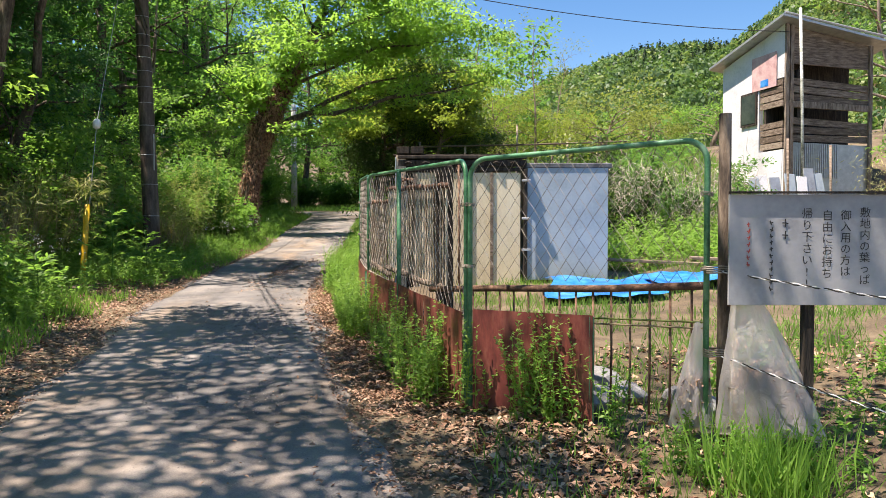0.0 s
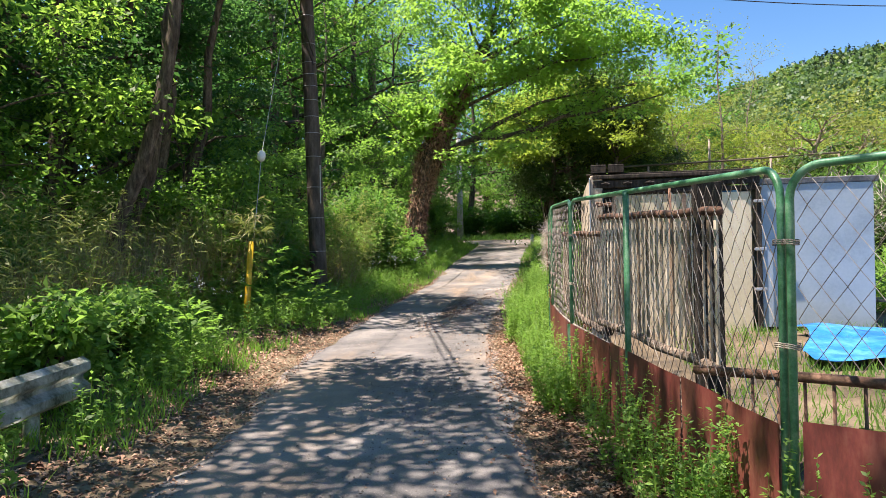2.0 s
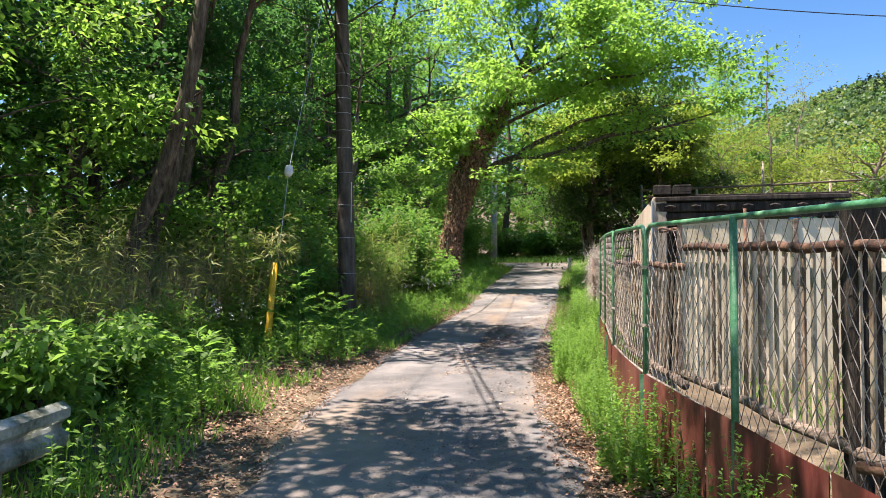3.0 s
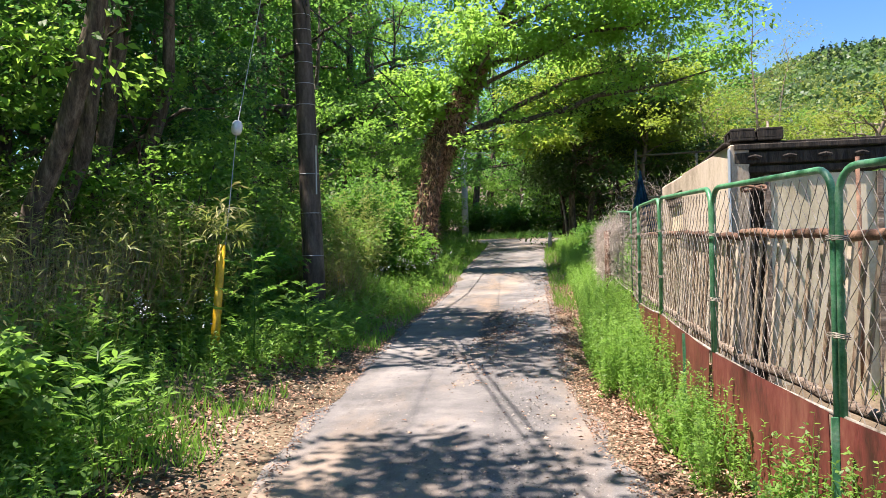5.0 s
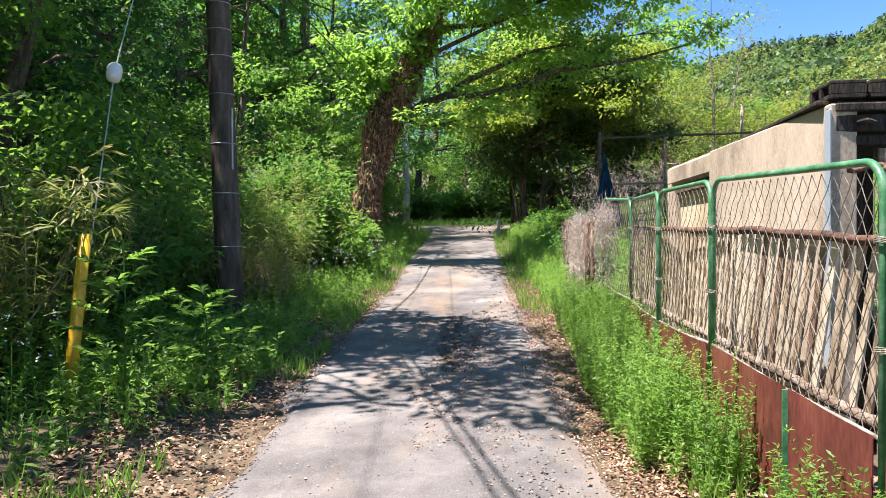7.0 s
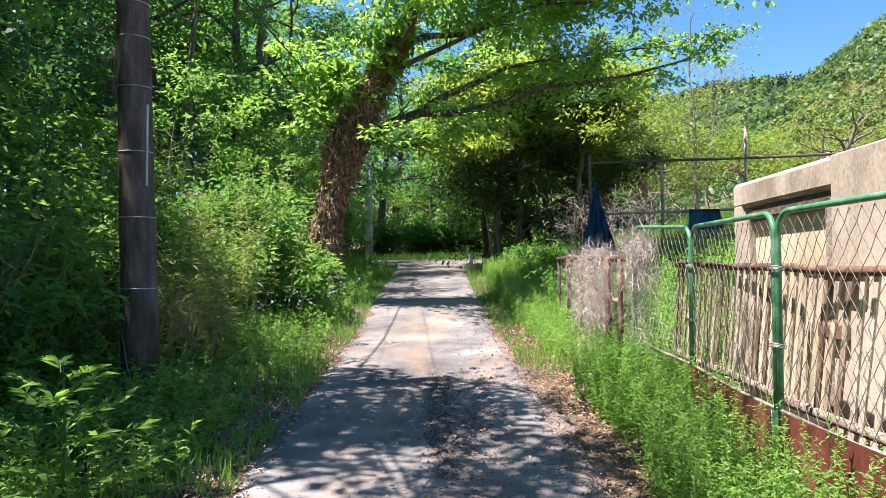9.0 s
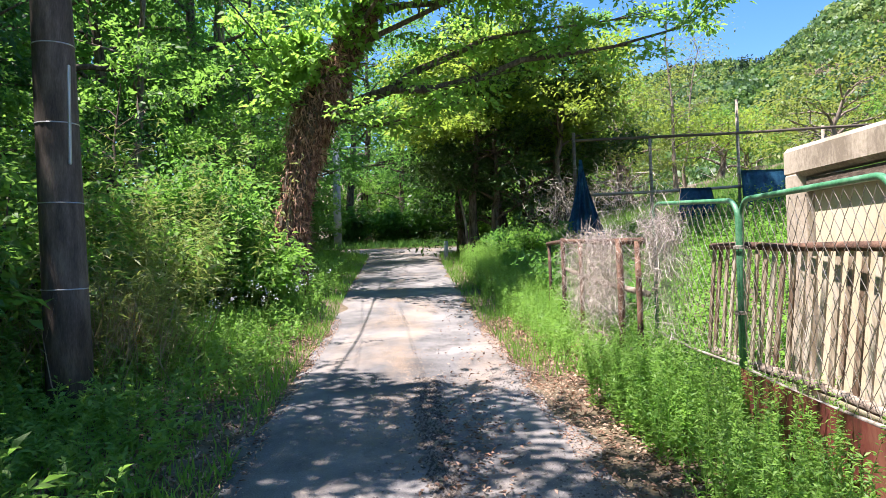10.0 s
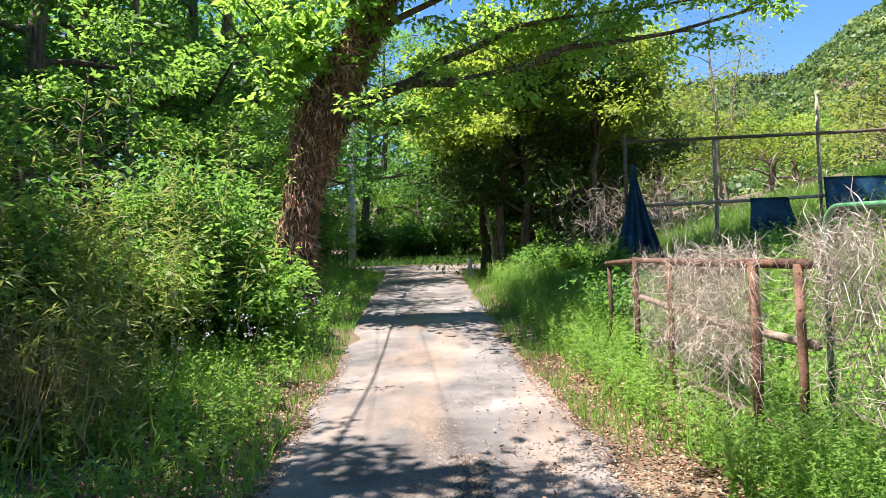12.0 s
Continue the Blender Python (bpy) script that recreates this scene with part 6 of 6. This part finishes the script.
weeds("fence_weeds", patchy(near_fence(470, 0.02, 0.36, 7.8, 11.5, 32), 12, 0.5, 1.5), 0.48, WEED, "low feathery weeds growing along the fence", "weeds", 232, per=40, leaf=0.045, aspect=0.32)
weeds("fence_weeds", np.r_[patchy(near_fence(1150, 0.02, 0.62, 11.0, 16.5, 132), 12, 0.8)], 0.62, WEED, "feathery green weeds growing along the fence", "weeds", 32, per=52, leaf=0.045, aspect=0.32)
weeds("fence_weeds", band_right(2200, 0.40, 1.6, 14.5, 30, 33), 0.58, WEED, "feathery green weeds beside the lane", "weeds", 33, per=22, leaf=0.06, aspect=0.3)
blades("grass", patchy(np.r_[patchy(band_right(4000, 0.3, 1.2, 8, 13, 134, 1.0), 15, 0.35), band_right(1800, 0.45, 1.4, 13, 17.5, 135), band_right(8000, 0.0, 1.4, 17.5, 36, 34, 1.1)], 13, 0.7), 0.24, 0.010, GRASS, "green grass beside the lane", "grass", 34)
blades("grass", patchy(np.random.default_rng(35).uniform([0.2, 2.0], [7.5, 14.5], (40000, 2)), 14, 0.62), 0.14, 0.010, WEED, "short yellow-green grass in the yard", "grass", 35)
weeds("yard_weeds", np.random.default_rng(36).uniform([2.6, 12.6], [7.4, 20.0], (2000, 2)), 0.75, WEED, "tall pale green weeds behind the yard", "weeds", 36, per=11, leaf=0.13, aspect=0.3)
weeds("corner_weeds", np.random.default_rng(37).normal([1.65, 3.75], [0.26, 0.14], (75, 2)), 0.25, GRASS, "green weeds at the foot of the corner post", "weeds", 37, per=34, leaf=0.045)
blades("corner_grass", np.random.default_rng(137).normal([1.62, 3.5], [0.15, 0.12], (520, 2)), 0.42, 0.009, GRASS, "tall green grass clump at the corner post", "grass", 137, lean=0.3)
weeds("corner_weeds", np.random.default_rng(38).uniform([1.9, 3.3], [4.5, 6.0], (150, 2)), 0.26, GRASS, "green weeds below the sign board", "weeds", 38, per=18, leaf=0.065)
blades("slope_grass", np.random.default_rng(39).uniform([-2.2, 20.0], [9.0, 33.0], (30000, 2)), 0.42, 0.022, WEED, "long pale grass on the slope", "grass", 39, lean=0.45)
weeds("slope_weeds", np.random.default_rng(40).uniform([-1.4, 15.5], [4.0, 26.0], (1900, 2)), 0.6, GRASS, "leafy green weeds on the slope", "weeds", 40, per=20, leaf=0.10, aspect=0.35)


def litter(name, xy, seed, label, size=0.068):
    r = np.random.default_rng(seed)
    n = len(xy)
    on_road = (xy[:, 0] > left_x(xy[:, 1])) & (xy[:, 0] < right_x(xy[:, 1]))
    z = ground_z(xy[:, 0], xy[:, 1]) + np.where(on_road, 0.04, 0.012) + 0.02 * r.random(n)
    L = size * r.uniform(0.5, 1.3, n)
    al = np.c_[r.normal(size=(n, 2)), r.normal(0, 0.25, n)]
    return tagged(part(name, leaves(np.c_[xy, z], al, np.c_[r.normal(0, 0.3, (n, 2)), np.ones(n)], L, L * r.uniform(0.35, 0.6, n), 0.18), LITTER), label, "leaves", kind="stuff")


litter("fallen_leaves", band_right(25000, -0.15, 1.3, 1.5, 22, 51, 1.1), 51, "brown fallen leaves along the lane's edge", 0.054)
litter("fallen_leaves", band_right(9000, 0.0, 1.0, 5, 12.5, 151, 0.9), 151, "pale brown fallen leaves along the lane's edge")
litter("fallen_leaves", band_left(14000, -0.15, 1.1, 2, 22, 52, 1.2), 52, "brown fallen leaves along the lane's edge", 0.056)
litter("fallen_leaves", np.random.default_rng(53).uniform([0.0, 1.0], [5.5, 6.5], (4500, 2)), 53, "brown fallen leaves over the yard")
litter("fallen_leaves", band_right(500, -1.6, 0.0, 2, 24, 54, 0.5), 54, "stray fallen leaves on the asphalt", 0.05)


def gravel(name, n, seed, label, centre, spread, y0, y1, size=0.014, mat=GRAVEL):
    r = np.random.default_rng(seed)
    y = r.uniform(y0, y1, n)
    u = np.clip(r.normal(centre, spread, n), 0.02, 0.98)
    x = left_x(y) + (right_x(y) - left_x(y)) * u
    z = road_z(y) + 0.036
    s = size * r.uniform(0.4, 1.3, n)
    base = np.array([[1, 0, 0], [0, 1, 0], [-1, 0, 0], [0, -1, 0], [0, 0, 0.9]])
    v = (np.c_[x, y, z][:, None, :] + base[None] * s[:, None, None] * r.uniform(0.6, 1.3, (n, 5, 3))).reshape(-1, 3)
    f = (np.arange(n)[:, None, None] * 5 + np.array([[0, 1, 4], [1, 2, 4], [2, 3, 4], [3, 0, 4]])[None]).reshape(-1, 3)
    return tagged(part(name, (v, f), mat), label, "gravel", kind="stuff")


gravel("loose_gravel", 5000, 81, "loose gravel along the lane's middle", 0.66, 0.16, 5, 18, 0.009)
gravel("loose_gravel", 3000, 83, "dark grit where the asphalt is broken up", 0.565, 0.022, 13.9, 17.6, 0.015, DARK_GRIT)
gravel("loose_gravel", 14000, 85, "tan grit washed over the lane's middle", 0.45, 0.06, 15.5, 26, 0.006, TAN_GRIT)
gravel("loose_gravel", 1500, 84, "loose grit at the lane's edge", 0.90, 0.05, 13.0, 18.0, 0.011)
gravel("loose_gravel", 2500, 82, "scattered grit on the asphalt", 0.5, 0.3, 2, 24, 0.007)
litter("dry_debris", np.c_[np.random.default_rng(83).normal(-3.25, 0.16, 700), np.random.default_rng(84).normal(15.0, 1.4, 700)], 83, "dark dry debris on the lane's middle", 0.045)

# thick foliage deep in the wood
r = np.random.default_rng(91)
n = 2200
c = np.c_[r.uniform(-27, -14.5, n), r.uniform(-16, 62, n), 0.5 + 13 * r.random(n)]
m = 700
c = np.r_[c, np.c_[r.uniform(-24, 9, m), r.uniform(58, 72, m), 3 + 10 * r.random(m)]]
c[:, 2] += ground_z(c[:, 0], c[:, 1])
tagged(part("deep_wood", spray(c, 1.3, 0.6, 30, 0.52, r, 0.2), LEAF_MID), "dense dark foliage deep in the wood", "trees", kind="stuff")

# growth that closes the lane's far end
for k in range(16):
    x, y = -13.0 + 1.15 * k, 45.5 + 1.4 * math.sin(2.7 * k)
    bush("bush", x, y, br.uniform(1.3, 1.9), br.uniform(1.6, 2.8), (LEAF_MID, LEAF_FRESH)[k % 2], 30, 0.2, "leafy green bush beyond the lane's bend", 700 + k)
# woodland leaf colour in place of grass green paints the shade here
blades("far_grass", np.random.default_rng(92).uniform([-14, 41.2], [4, 47], (9000, 2)), 0.4, 0.03, LEAF_MID, "grass beyond the lane's bend coloured dark as shaded", "grass", 92)
weeds("dwarf_bamboo", np.random.default_rng(93).normal([-6.75, 17.2], [0.3, 0.5], (110, 2)), 1.2, BAMBOO, "dry dwarf bamboo round the pole's foot", "bamboo", 93, per=30, leaf=0.2, aspect=0.1, lean=0.25, top=0.1, droop=0.45)
weeds("dwarf_bamboo", np.random.default_rng(95).normal([-7.35, 19.2], [0.5, 0.9], (75, 2)), 2.4, BAMBOO, "tall pale green bamboo at the wood's edge", "bamboo", 95, per=46, leaf=0.2, aspect=0.14, lean=0.14, top=0.3, droop=0.3)
blades("dry_reeds", np.random.default_rng(94).normal([-6.7, 17.0], [0.3, 0.45], (350, 2)), 1.0, 0.010, DRY, "dry brown stalks round the pole's foot", "reeds", 94, lean=0.3, bend=0.06)
for k, (x, y, w, h) in enumerate(((4.0, 15.4, 0.9, 2.0), (5.2, 16.0, 1.0, 2.1), (3.1, 15.0, 0.7, 1.5), (6.3, 15.8, 0.9, 1.9), (3.5, 17.0, 1.0, 2.4), (4.8, 17.6, 1.1, 2.5))):
    bush("bush", x, y, w, h, (LEAF_DARK, LEAF_MID)[k % 2], 22, 0.11, "dark tangled bush behind the yard", 760 + k)
for k in range(14):
    y = 19.0 + 1.05 * k
    x = float(right_x(y)) + br.uniform(1.3, 2.4)
    bush("bush", x, y, br.uniform(0.45, 0.75), br.uniform(0.5, 0.9), (LEAF_MID, GRASS, LEAF_FRESH)[k % 3], 16, 0.09, "low leafy bush on the slope beside the lane", 780 + k)
